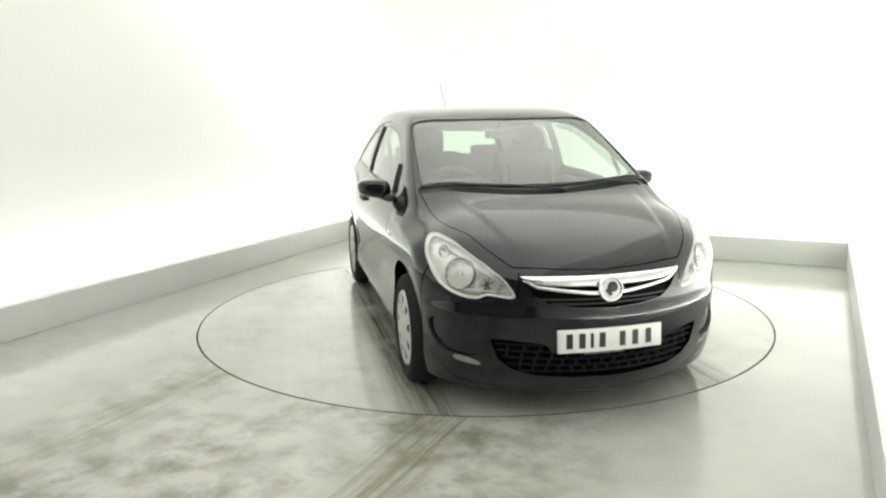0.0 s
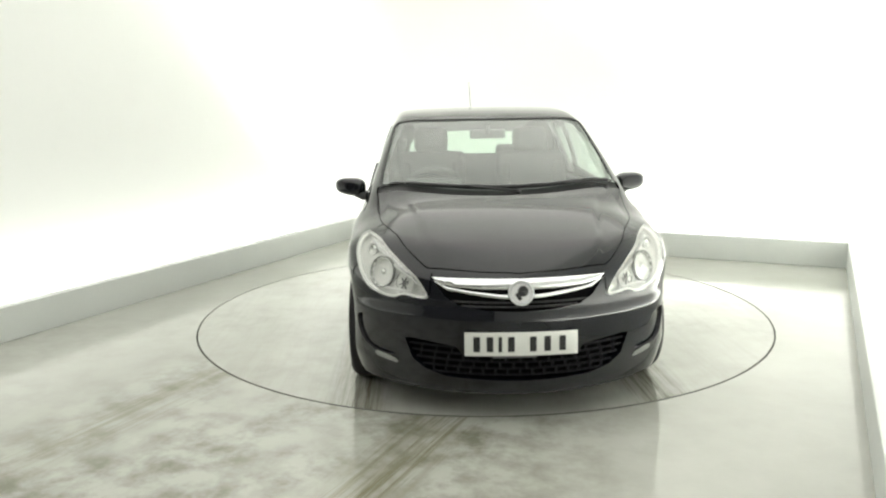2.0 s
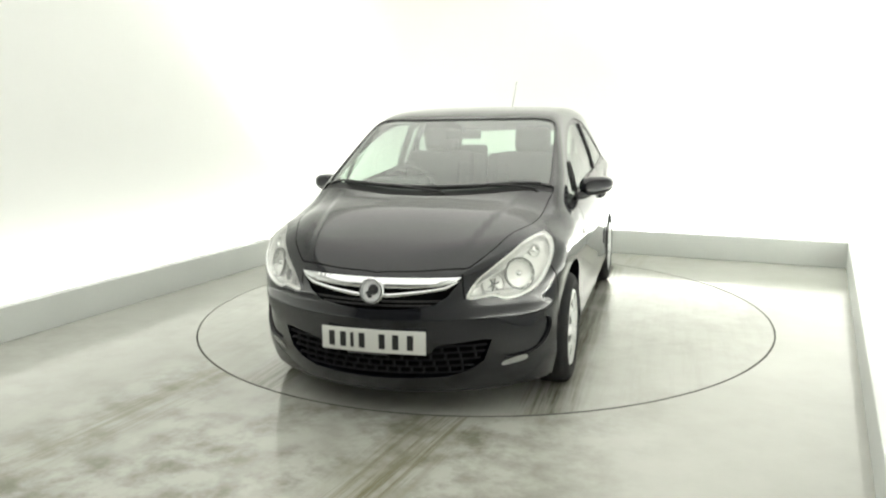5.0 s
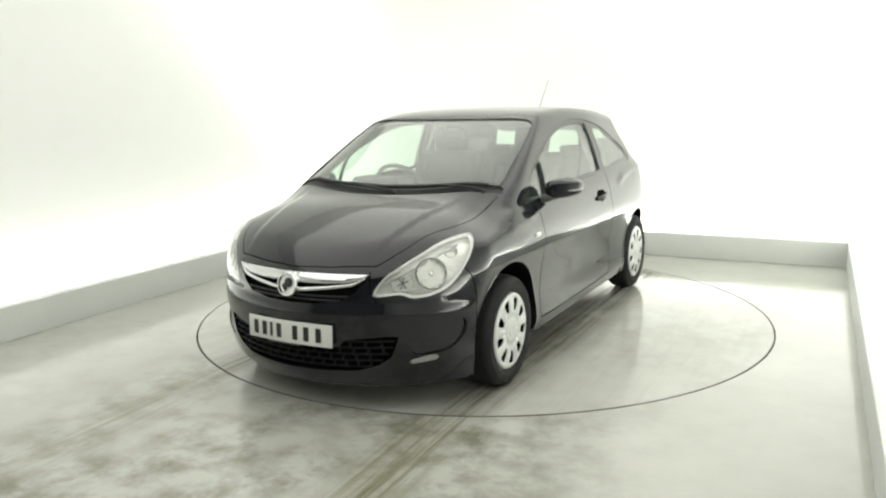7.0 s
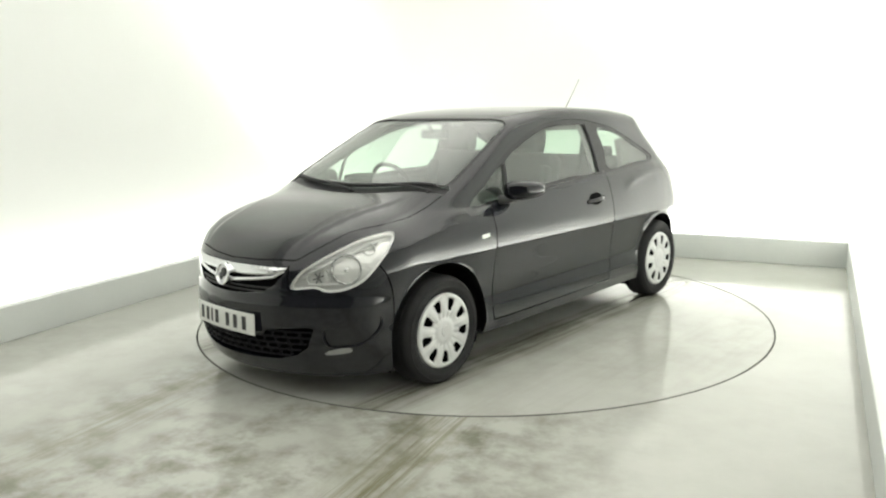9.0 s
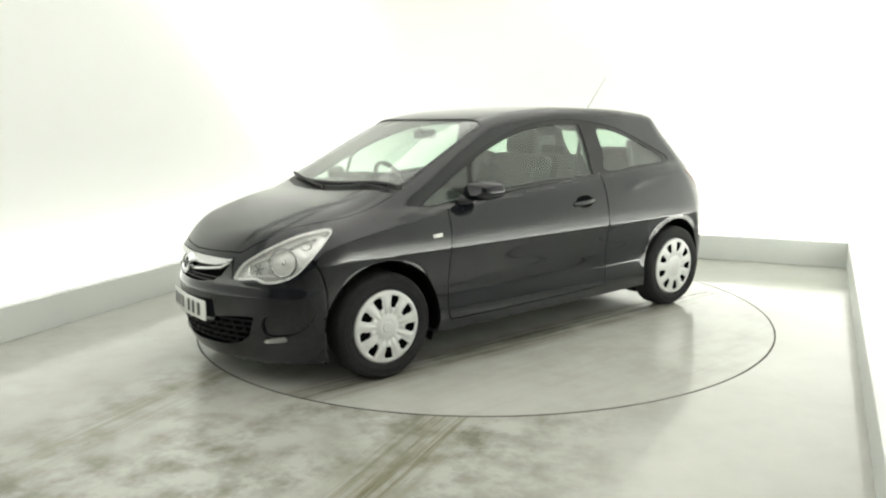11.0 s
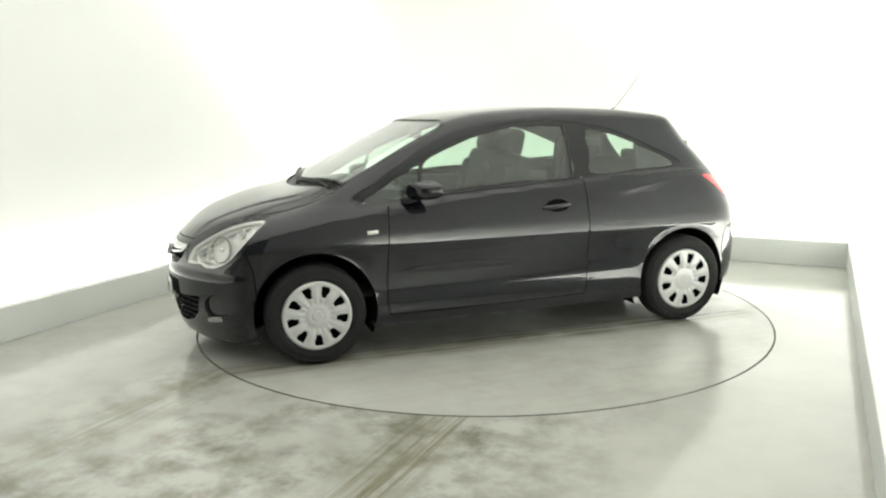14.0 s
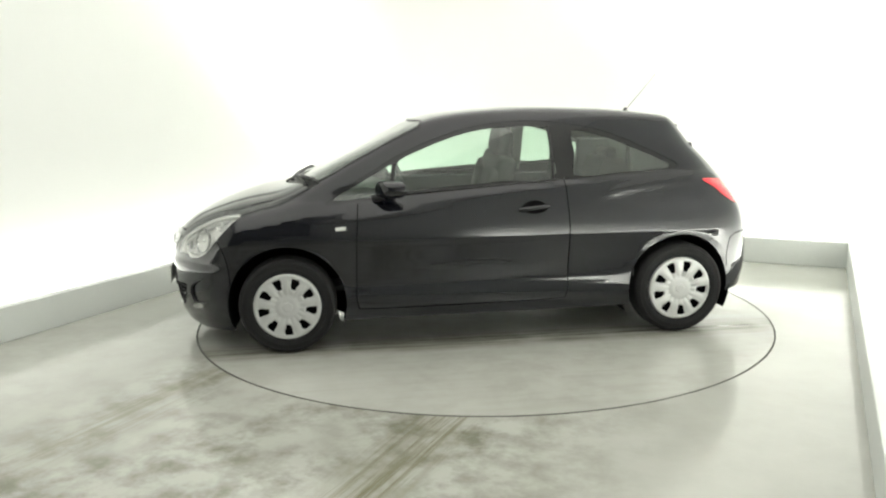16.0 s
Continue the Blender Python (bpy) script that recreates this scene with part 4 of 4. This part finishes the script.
def build_front(car, skin):
    # number plate with its figures as plain bars
    m = pose(2.079, 0, 0.408, 0, -2, 0)

    def bowed(wide, high, y, lift, deep, r):
        """A little plate that follows the bumper's bow."""
        bm = bmesh.new()
        box(bm, (deep, wide, high), Matrix.Translation((lift, y, 0)), r, 2)
        if wide > 0.3:
            for k in range(1, 12):
                bmesh.ops.bisect_plane(bm, geom=bm.verts[:] + bm.edges[:] + bm.faces[:], plane_co=(0, y + wide * (k / 12 - 0.5), 0), plane_no=(0, 1, 0))
        for v in bm.verts:
            v.co.x -= 0.30 * v.co.y**2
        bmesh.ops.transform(bm, matrix=m, verts=bm.verts)
        return bm
    plate = part("number_plate", bowed(0.520, 0.111, 0, 0, 0.008, 0.003), PLATE_WHITE, car, "white number plate with black bars", smooth=40)
    for y in (0.205, 0.145, 0.098, 0.048, -0.052, -0.118, -0.188):
        part("plate_bar", bowed(0.016 if y == 0.098 else 0.030, 0.070, -y, 0.0045, 0.003, 0.0008), PLATE_BLACK, plate)
    bm = bmesh.new()
    box(bm, (0.03, 0.20, 0.014), pose(2.056, -0.03, 0.345), 0.004)
    part("plate_bracket", bm, SATIN, car, "grey plate holder edge", smooth=40)
    # round badge, its device a plain shape
    bm = bmesh.new()
    m = pose(2.052, 0, 0.640, 0, 78, 0)
    lathe(bm, [(0.060, 0.0), (0.061, 0.008), (0.057, 0.014), (0.051, 0.014), (0.048, 0.007), (0.046, 0.004), (0.001, 0.004)], 48, m)
    lathe(bm, [(0.060, 0.0), (0.058, -0.03)], 48, m)
    part("badge", bm, CHROME, skin["grille"], "round chrome badge", smooth=35)
    bm = bmesh.new()
    lathe(bm, [(0.0455, 0.0052), (0.001, 0.0052)], 40, m)
    part("badge_ground", bm, BADGE_SILVER, skin["grille"], "satin silver badge ground", smooth=35)
    bm = bmesh.new()
    lathe(bm, [(0.024, 0.0), (0.024, 0.007), (0.020, 0.009), (0.001, 0.009)], 28, m @ Matrix.Translation((-0.008, 0.009, 0.003)))
    box(bm, (0.036, 0.018, 0.008), m @ Matrix.Translation((0.016, -0.012, 0.0088)) @ pose(0, 0, 0, 0, 0, 35), 0.004)
    part("badge_device", bm, TRIM, skin["grille"], smooth=35)
    # slats of the upper grille, honeycomb of the lower one
    for z in (0.572, 0.592):
        half = 0.27 if z < 0.58 else 0.32
        ys = np.linspace(-half, half, 41)
        p = meet(flat(0.9 + 0 * ys, ys, z), flat(1 + 0 * ys, 0, 0)) - [0.012, 0, 0]
        part("grille_slat", tube(bmesh.new(), p, 0.0055, 8), TRIM, skin["grille"], smooth=60)
    for z, half in ((0.245, 0.40), (0.278, 0.45), (0.311, 0.48), (0.344, 0.50), (0.375, 0.51)):
        ys = np.linspace(-half, half, 61)
        p = meet(flat(0.9 + 0 * ys, ys, z), flat(1 + 0 * ys, 0, 0)) - [0.016, 0, 0]
        part("grille_slat", tube(bmesh.new(), p, 0.0055, 8), GRID, skin["intake"], smooth=60)
    for row, z in enumerate((0.2615, 0.2945, 0.3275, 0.3595)):
        half = 0.40 + 0.03 * row
        n = 14
        for k in range(n + 1):
            y = -half + 2 * half * (k + 0.5 * (row % 2)) / n
            if abs(y) > half:
                continue
            p = meet(flat([0.9], y, z), flat([1.0], 0, 0))[0]
            bm = bmesh.new()
            box(bm, (0.014, 0.010, 0.034), pose(p[0] - 0.017, y, z), 0.003, 1)
            part("grille_rib", bm, GRID, skin["intake"])
    # lower lip
    ys = np.linspace(-0.60, 0.60, 61)
    p = meet(flat(0.9 + 0 * ys, ys, 0.16), flat(1 + 0 * ys, 0, 0)) - [0.03, 0, 0.010]
    part("front_lip", tube(bmesh.new(), p, 0.016, 10), TRIM, car, "black plastic front lip", smooth=60)
    # wipers
    for y0, y1, x0 in ((-0.52, 0.10, 0.0), (0.06, 0.62, 0.0)):
        w = new("wiper")
        w.parent = car
        tagged(w, "black windscreen wiper")
        ys = np.linspace(y0, y1, 16)
        xs = 1.215 - 0.31 * ys**2 - 0.012
        p = on_lid(np.stack([xs, np.abs(ys)], 1))
        p[:, 1] = ys
        nrm = slope(p)
        part("wiper_blade", tube(bmesh.new(), p + nrm * 0.014, 0.011, 8), TRIM, w, smooth=60)
        ya = np.linspace(y1 * 0.98, (y0 + y1) / 2, 8)
        a = on_lid(np.stack([1.226 - 0.31 * ya**2 + np.linspace(0.012, -0.02, 8), np.abs(ya)], 1))
        a[:, 1] = ya
        foot = a[0].copy()
        part("wiper_arm", tube(bmesh.new(), a + slope(a) * np.linspace(0.004, 0.024, 8)[:, None], 0.009, 8, 0.6), TRIM, w, smooth=60)
        bm = bmesh.new()
        lathe(bm, [(0.016, -0.004), (0.016, 0.006), (0.011, 0.010), (0.001, 0.011)], 20, Matrix.Translation(foot + [0, 0, -0.006]))
        part("wiper_pivot", bm, TRIM, w, smooth=50)


def build_side_fittings(car):
    for s in (1, -1):
        mir = new("door_mirror")
        mir.parent = car
        tagged(mir, "charcoal door mirror on a black foot")
        bm = bmesh.new()
        bmesh.ops.create_uvsphere(bm, u_segments=32, v_segments=18, radius=1)
        for v in bm.verts:
            x, y, z = v.co
            f = 1 / max(1e-6, (abs(x) ** 3 + abs(y) ** 2.6 + abs(z) ** 3) ** (1 / 2.8))
            x, y, z = x * f, y * f, z * f
            x = min(x, 0.92) if x > 0 else max(x, -0.55)
            narrow = 1 - 0.22 * (y * 0.5 + 0.5)
            v.co = (0.085 * x - 0.035 * y, 0.098 * y, 0.063 * z * narrow + 0.006 * y)
        bmesh.ops.transform(bm, matrix=Matrix.Translation((0.605, 0.885, 1.0)), verts=bm.verts)
        for v in bm.verts:
            v.co.y *= s
        bmesh.ops.recalc_face_normals(bm, faces=bm.faces)
        part("mirror_shell", bm, PAINT, mir, smooth=40)
        bm = bmesh.new()
        pts = [(0.70, 0.775, 0.945), (0.685, 0.81, 0.945), (0.655, 0.84, 0.955), (0.635, 0.88, 0.972)]
        tube(bm, [(a, b * s, c) for a, b, c in pts], 0.026, 12, 0.75)
        part("mirror_foot", bm, TRIM, mir, smooth=60)
        bm = bmesh.new()
        box(bm, (0.008, 0.13, 0.07), pose(0.560, 0.885 * s, 1.0, 0, 0, 18 * s), 0.003)
        part("mirror_glass", bm, CHROME, mir, "silvered mirror glass", smooth=40)
        # handle: a bar across a near-black bulge, its colour the shade of a hollow
        door = [o for o in car.children if o.name.startswith("door") and "mirror" not in o.name and "window" not in o.name][0 if s == 1 else 1]
        hc = meet(flat([-0.285], 0, 0.846), flat([0.0], 1, 0))[0]
        bm = bmesh.new()
        bmesh.ops.create_uvsphere(bm, u_segments=24, v_segments=12, radius=1, matrix=Matrix.Translation((hc[0], (hc[1] - 0.004) * s, hc[2])) @ Matrix.Diagonal((0.085, 0.011, 0.056, 1)))
        part("handle_shade", bm, HOLLOW, door, "near-black bulge painted as the shaded hollow behind the handle", smooth=60)
        q = [(x, meet(flat([x], 0, z), flat([0.0], 1, 0))[0][1] + h, z) for x, z, h in
             ((-0.372, 0.862, -0.004), (-0.35, 0.862, 0.016), (-0.30, 0.858, 0.026), (-0.24, 0.852, 0.024), (-0.205, 0.848, 0.010), (-0.192, 0.846, -0.004))]
        part("door_handle", tube(bmesh.new(), [(a, b * s, c) for a, b, c in q], 0.0155, 12), PAINT, door, "body-coloured door handle", smooth=60)
        # side repeater
        rp = meet(flat([0.915], 0, 0.768), flat([0.0], 1, 0))[0]
        bm = bmesh.new()
        box(bm, (0.064, 0.012, 0.022), pose(rp[0], (rp[1] + 0.001) * s, rp[2], 0, 4, 0), 0.005, 3)
        part("side_repeater", bm, PLATE_WHITE, car, "clear white side repeater", smooth=50)
        # bright belt seal under the side glass
        xs = np.linspace(0.60, -0.44, 40)
        zs = 0.955 - 0.0 * xs + np.interp(xs, [-0.44, -0.1, 0.25, 0.6], [0.068, 0.046, 0.022, 0.0])
        p = meet(flat(xs, 0, zs), flat(0 * xs, 1, 0))
        p[:, 1] += 0.001
        part("belt_seal", tube(bmesh.new(), [(a, b * s, c) for a, b, c in p], 0.007, 8), GLOSS_TRIM, door, smooth=60)
        # pillar bar between the little front pane and the door glass
        p = meet(flat([0.605, 0.592, 0.575], 0, [0.965, 1.05, 1.14]), flat([0.0, 0, 0], 1, 0))
        part("window_bar", tube(bmesh.new(), [(a, (b + 0.001) * s, c) for a, b, c in p], 0.012, 8), TRIM, car, smooth=60)
        # rear tailing edge of the door glass
        p = meet(flat([-0.425, -0.42, -0.415, -0.405], 0, [1.03, 1.15, 1.27, 1.352]), flat([0.0, 0, 0, 0], 1, 0))
        part("window_seal", tube(bmesh.new(), [(a, b * s, c) for a, b, c in p], 0.008, 8), TRIM, car, smooth=60)
    # roof aerial
    foot = on_lid(np.array([[-1.17, 0.0]]))[0]
    aerial = new("aerial")
    aerial.parent = car
    tagged(aerial, "thin black roof aerial")
    bm = bmesh.new()
    lathe(bm, [(0.026, -0.01), (0.026, 0.004), (0.018, 0.016), (0.009, 0.034), (0.001, 0.036)], 20, Matrix.Translation(foot))
    part("aerial_base", bm, TRIM, aerial, smooth=50)
    part("aerial_rod", tube(bmesh.new(), [foot + [0, 0, 0.015], foot + [-0.115, 0, 0.145], foot + [-0.225, 0, 0.275]], 0.0028, 8, 0.6), TRIM, aerial, smooth=60)
    # tailgate spoiler
    ys = np.linspace(-0.40, 0.40, 31)
    bm = bmesh.new()
    rows = []
    for dx, dz in ((0.06, 0.004), (0.02, 0.007), (-0.022, 0.0), (-0.026, -0.014), (0.0, -0.03), (0.03, -0.03)):
        rows.append([bm.verts.new((-1.405 + dx + 0.24 * y * y, y, TOP(-1.40) - 0.14 * y * y - 0.02 + dz)) for y in ys])
    for a, b in zip(rows, rows[1:]):
        for i in range(len(a) - 1):
            bm.faces.new((a[i], a[i + 1], b[i + 1], b[i]))
    bm.faces.new([r[0] for r in rows])
    bm.faces.new([r[-1] for r in rows][::-1])
    bmesh.ops.recalc_face_normals(bm, faces=bm.faces)
    part("roof_spoiler", bm, PAINT, car, "body-coloured roof spoiler", smooth=40)


def build_seat(car, x, y, wide=0.50):
    seat = new("front_seat")
    seat.parent = car
    tagged(seat, "dark cloth front seat with a headrest")
    bm = bmesh.new()
    rounded(bm, (x + 0.16, y, 0.50), (0.54, wide, 0.17), 0.06, pose(0, 0, 0, 0, -8, 0))
    part("seat_cushion", bm, CLOTH, seat, smooth=60)
    bm = bmesh.new()
    rounded(bm, (x - 0.13, y, 0.84), (0.14, wide, 0.66), 0.06, pose(0, 0, 0, 0, -16, 0))
    for s in (1, -1):
        rounded(bm, (x - 0.085, y + s * (wide / 2 - 0.05), 0.82), (0.14, 0.09, 0.54), 0.04, pose(0, 0, 0, 0, -16, 0))
    part("seat_back", bm, CLOTH, seat, smooth=60)
    bm = bmesh.new()
    rounded(bm, (x - 0.215, y, 1.243), (0.11, 0.25, 0.18), 0.052, pose(0, 0, 0, 0, -12, 0))
    part("headrest", bm, CLOTH, seat, smooth=60)
    for s in (1, -1):
        part("headrest_post", tube(bmesh.new(), [(x - 0.205, y + 0.06 * s, 1.11), (x - 0.22, y + 0.06 * s, 1.20)], 0.007, 8), CHROME, seat, smooth=60)


def build_cabin(car):
    for x, y in ((0.045, 0.36), (-0.085, -0.36)):
        build_seat(car, x, y)
    bench = new("rear_bench")
    bench.parent = car
    tagged(bench, "dark cloth rear bench")
    bm = bmesh.new()
    rounded(bm, (-0.78, 0, 0.52), (0.48, 1.2, 0.16), 0.05)
    part("seat_cushion", bm, CLOTH, bench, smooth=60)
    for y, w in ((0.2, 0.78), (-0.40, 0.40)):
        bm = bmesh.new()
        rounded(bm, (-1.06, y, 0.82), (0.14, w, 0.56), 0.05, pose(0, 0, 0, 0, -18, 0))
        part("seat_back", bm, CLOTH, bench, smooth=60)
    for y in (0.33, -0.33):
        bm = bmesh.new()
        rounded(bm, (-1.15, y, 1.10), (0.09, 0.24, 0.13), 0.035)
        part("headrest", bm, CLOTH, bench, smooth=60)
    # dashboard
    bm = bmesh.new()
    prof = [(1.16, 0.93), (1.00, 0.985), (0.80, 1.0), (0.62, 0.985), (0.56, 0.93), (0.58, 0.80), (0.66, 0.66), (0.76, 0.60), (0.84, 0.60), (0.88, 0.74), (1.12, 0.82)]
    rows = [[bm.verts.new((a, y, b)) for a, b in prof] for y in (-0.66, -0.4, 0.0, 0.4, 0.66)]
    for r, q in zip(rows, rows[1:]):
        for i in range(len(prof)):
            j = (i + 1) % len(prof)
            bm.faces.new((r[i], r[j], q[j], q[i]))
    bm.faces.new(rows[0][::-1])
    bm.faces.new(rows[-1])
    bmesh.ops.recalc_face_normals(bm, faces=bm.faces)
    bmesh.ops.bevel(bm, geom=[e for e in bm.edges if abs(e.verts[0].co.y - e.verts[1].co.y) > 0.1], offset=0.03, segments=3, affect="EDGES")
    rounded(bm, (0.66, -0.36, 1.005), (0.20, 0.36, 0.07), 0.03)
    part("dashboard", bm, DASH, car, "dark grey plastic dashboard", smooth=40)
    wheel = new("steering_wheel")
    wheel.parent = car
    tagged(wheel, "dark steering wheel")
    m = pose(0.44, -0.36, 0.935, 0, -64, 0)
    bm = bmesh.new()
    ring = [(0.185 + 0.016 * math.cos(t), 0.016 * math.sin(t)) for t in [2 * math.pi * k / 10 for k in range(10)]]
    lathe(bm, ring, 44, m, closed=True)
    part("steering_rim", bm, DASH, wheel, smooth=60)
    bm = bmesh.new()
    rounded(bm, (0, 0, -0.012), (0.14, 0.15, 0.045), 0.02)
    box(bm, (0.03, 0.35, 0.02), Matrix.Translation((0.0, 0, -0.012)), 0.006)
    box(bm, (0.16, 0.03, 0.02), Matrix.Translation((-0.1, 0, -0.012)), 0.006)
    bmesh.ops.transform(bm, matrix=m, verts=bm.verts)
    part("steering_hub", bm, DASH, wheel, smooth=50)
    # inside mirror
    mir = new("inside_mirror")
    mir.parent = car
    tagged(mir, "dark inside mirror on the windscreen")
    bm = bmesh.new()
    rounded(bm, (0.40, 0, 1.305), (0.035, 0.23, 0.062), 0.016)
    part("mirror_shell", bm, DASH, mir, smooth=60)
    part("mirror_stem", tube(bmesh.new(), [(0.42, 0, 1.31), (0.455, 0, 1.365)], 0.011, 8), DASH, mir, smooth=60)
    # floor, door cards, parcel shelf
    bm = bmesh.new()
    box(bm, (2.5, 1.34, 0.03), Matrix.Translation((-0.15, 0, 0.36)), 0.005)
    part("cabin_floor", bm, CLOTH, car)
    for s in (1, -1):
        bm = bmesh.new()
        rounded(bm, (-0.10, 0.735 * s, 0.66), (1.75, 0.05, 0.58), 0.02)
        rounded(bm, (0.05, 0.69 * s, 0.72), (0.62, 0.09, 0.06), 0.02)
        part("door_card", bm, DASH, car, "dark plastic door lining", smooth=50)
        bm = bmesh.new()
        rounded(bm, (-1.20, 0.615 * s, 1.06), (0.42, 0.05, 0.34), 0.02, pose(0, 0, 0, 12 * s, 0, 0))
        part("quarter_trim", bm, DASH, car, "dark lining of the rear pillar", smooth=50)
        bm = bmesh.new()
        box(bm, (0.10, 0.03, 0.42), pose(-0.50, 0.655 * s, 1.17, 24 * s, 0, 0), 0.01)
        part("pillar_trim", bm, LINER, car, smooth=50)
        part("seat_belt", tube(bmesh.new(), [(-0.47, 0.615 * s, 1.27), (-0.42, 0.60 * s, 0.95), (-0.35, 0.62 * s, 0.5)], 0.016, 6), CLOTH, car, "black seat belt")
    bm = bmesh.new()
    box(bm, (0.50, 1.10, 0.025), pose(-1.40, 0, 0.96), 0.008)
    part("parcel_shelf", bm, DASH, car)
car = build_car()

# the turntable turns clockwise at about six degrees a second and carries the car
TURNS = [(0.0, -74.2), (1.0, -79.4), (2.0, -85.5), (3.0, -91.9), (4.0, -97.9), (5.3, -105.9), (6.5, -113.4), (7.5, -119.4), (8.5, -125.9),
         (9.5, -132.4), (10.5, -138.1), (11.5, -143.9), (12.5, -149.7), (13.5, -155.7), (14.5, -161.65), (15.3, -166.1), (16.0, -169.9)]
CAR_OFF = Matrix.Translation((0.0883, 0.0169, 0.001))


def motions():
    walk(turntable, [(t, pose(0, 0, 0, 0, 0, a)) for t, a in TURNS])
    walk(car, [(t, pose(0, 0, 0, 0, 0, a) @ CAR_OFF) for t, a in TURNS])


motions()
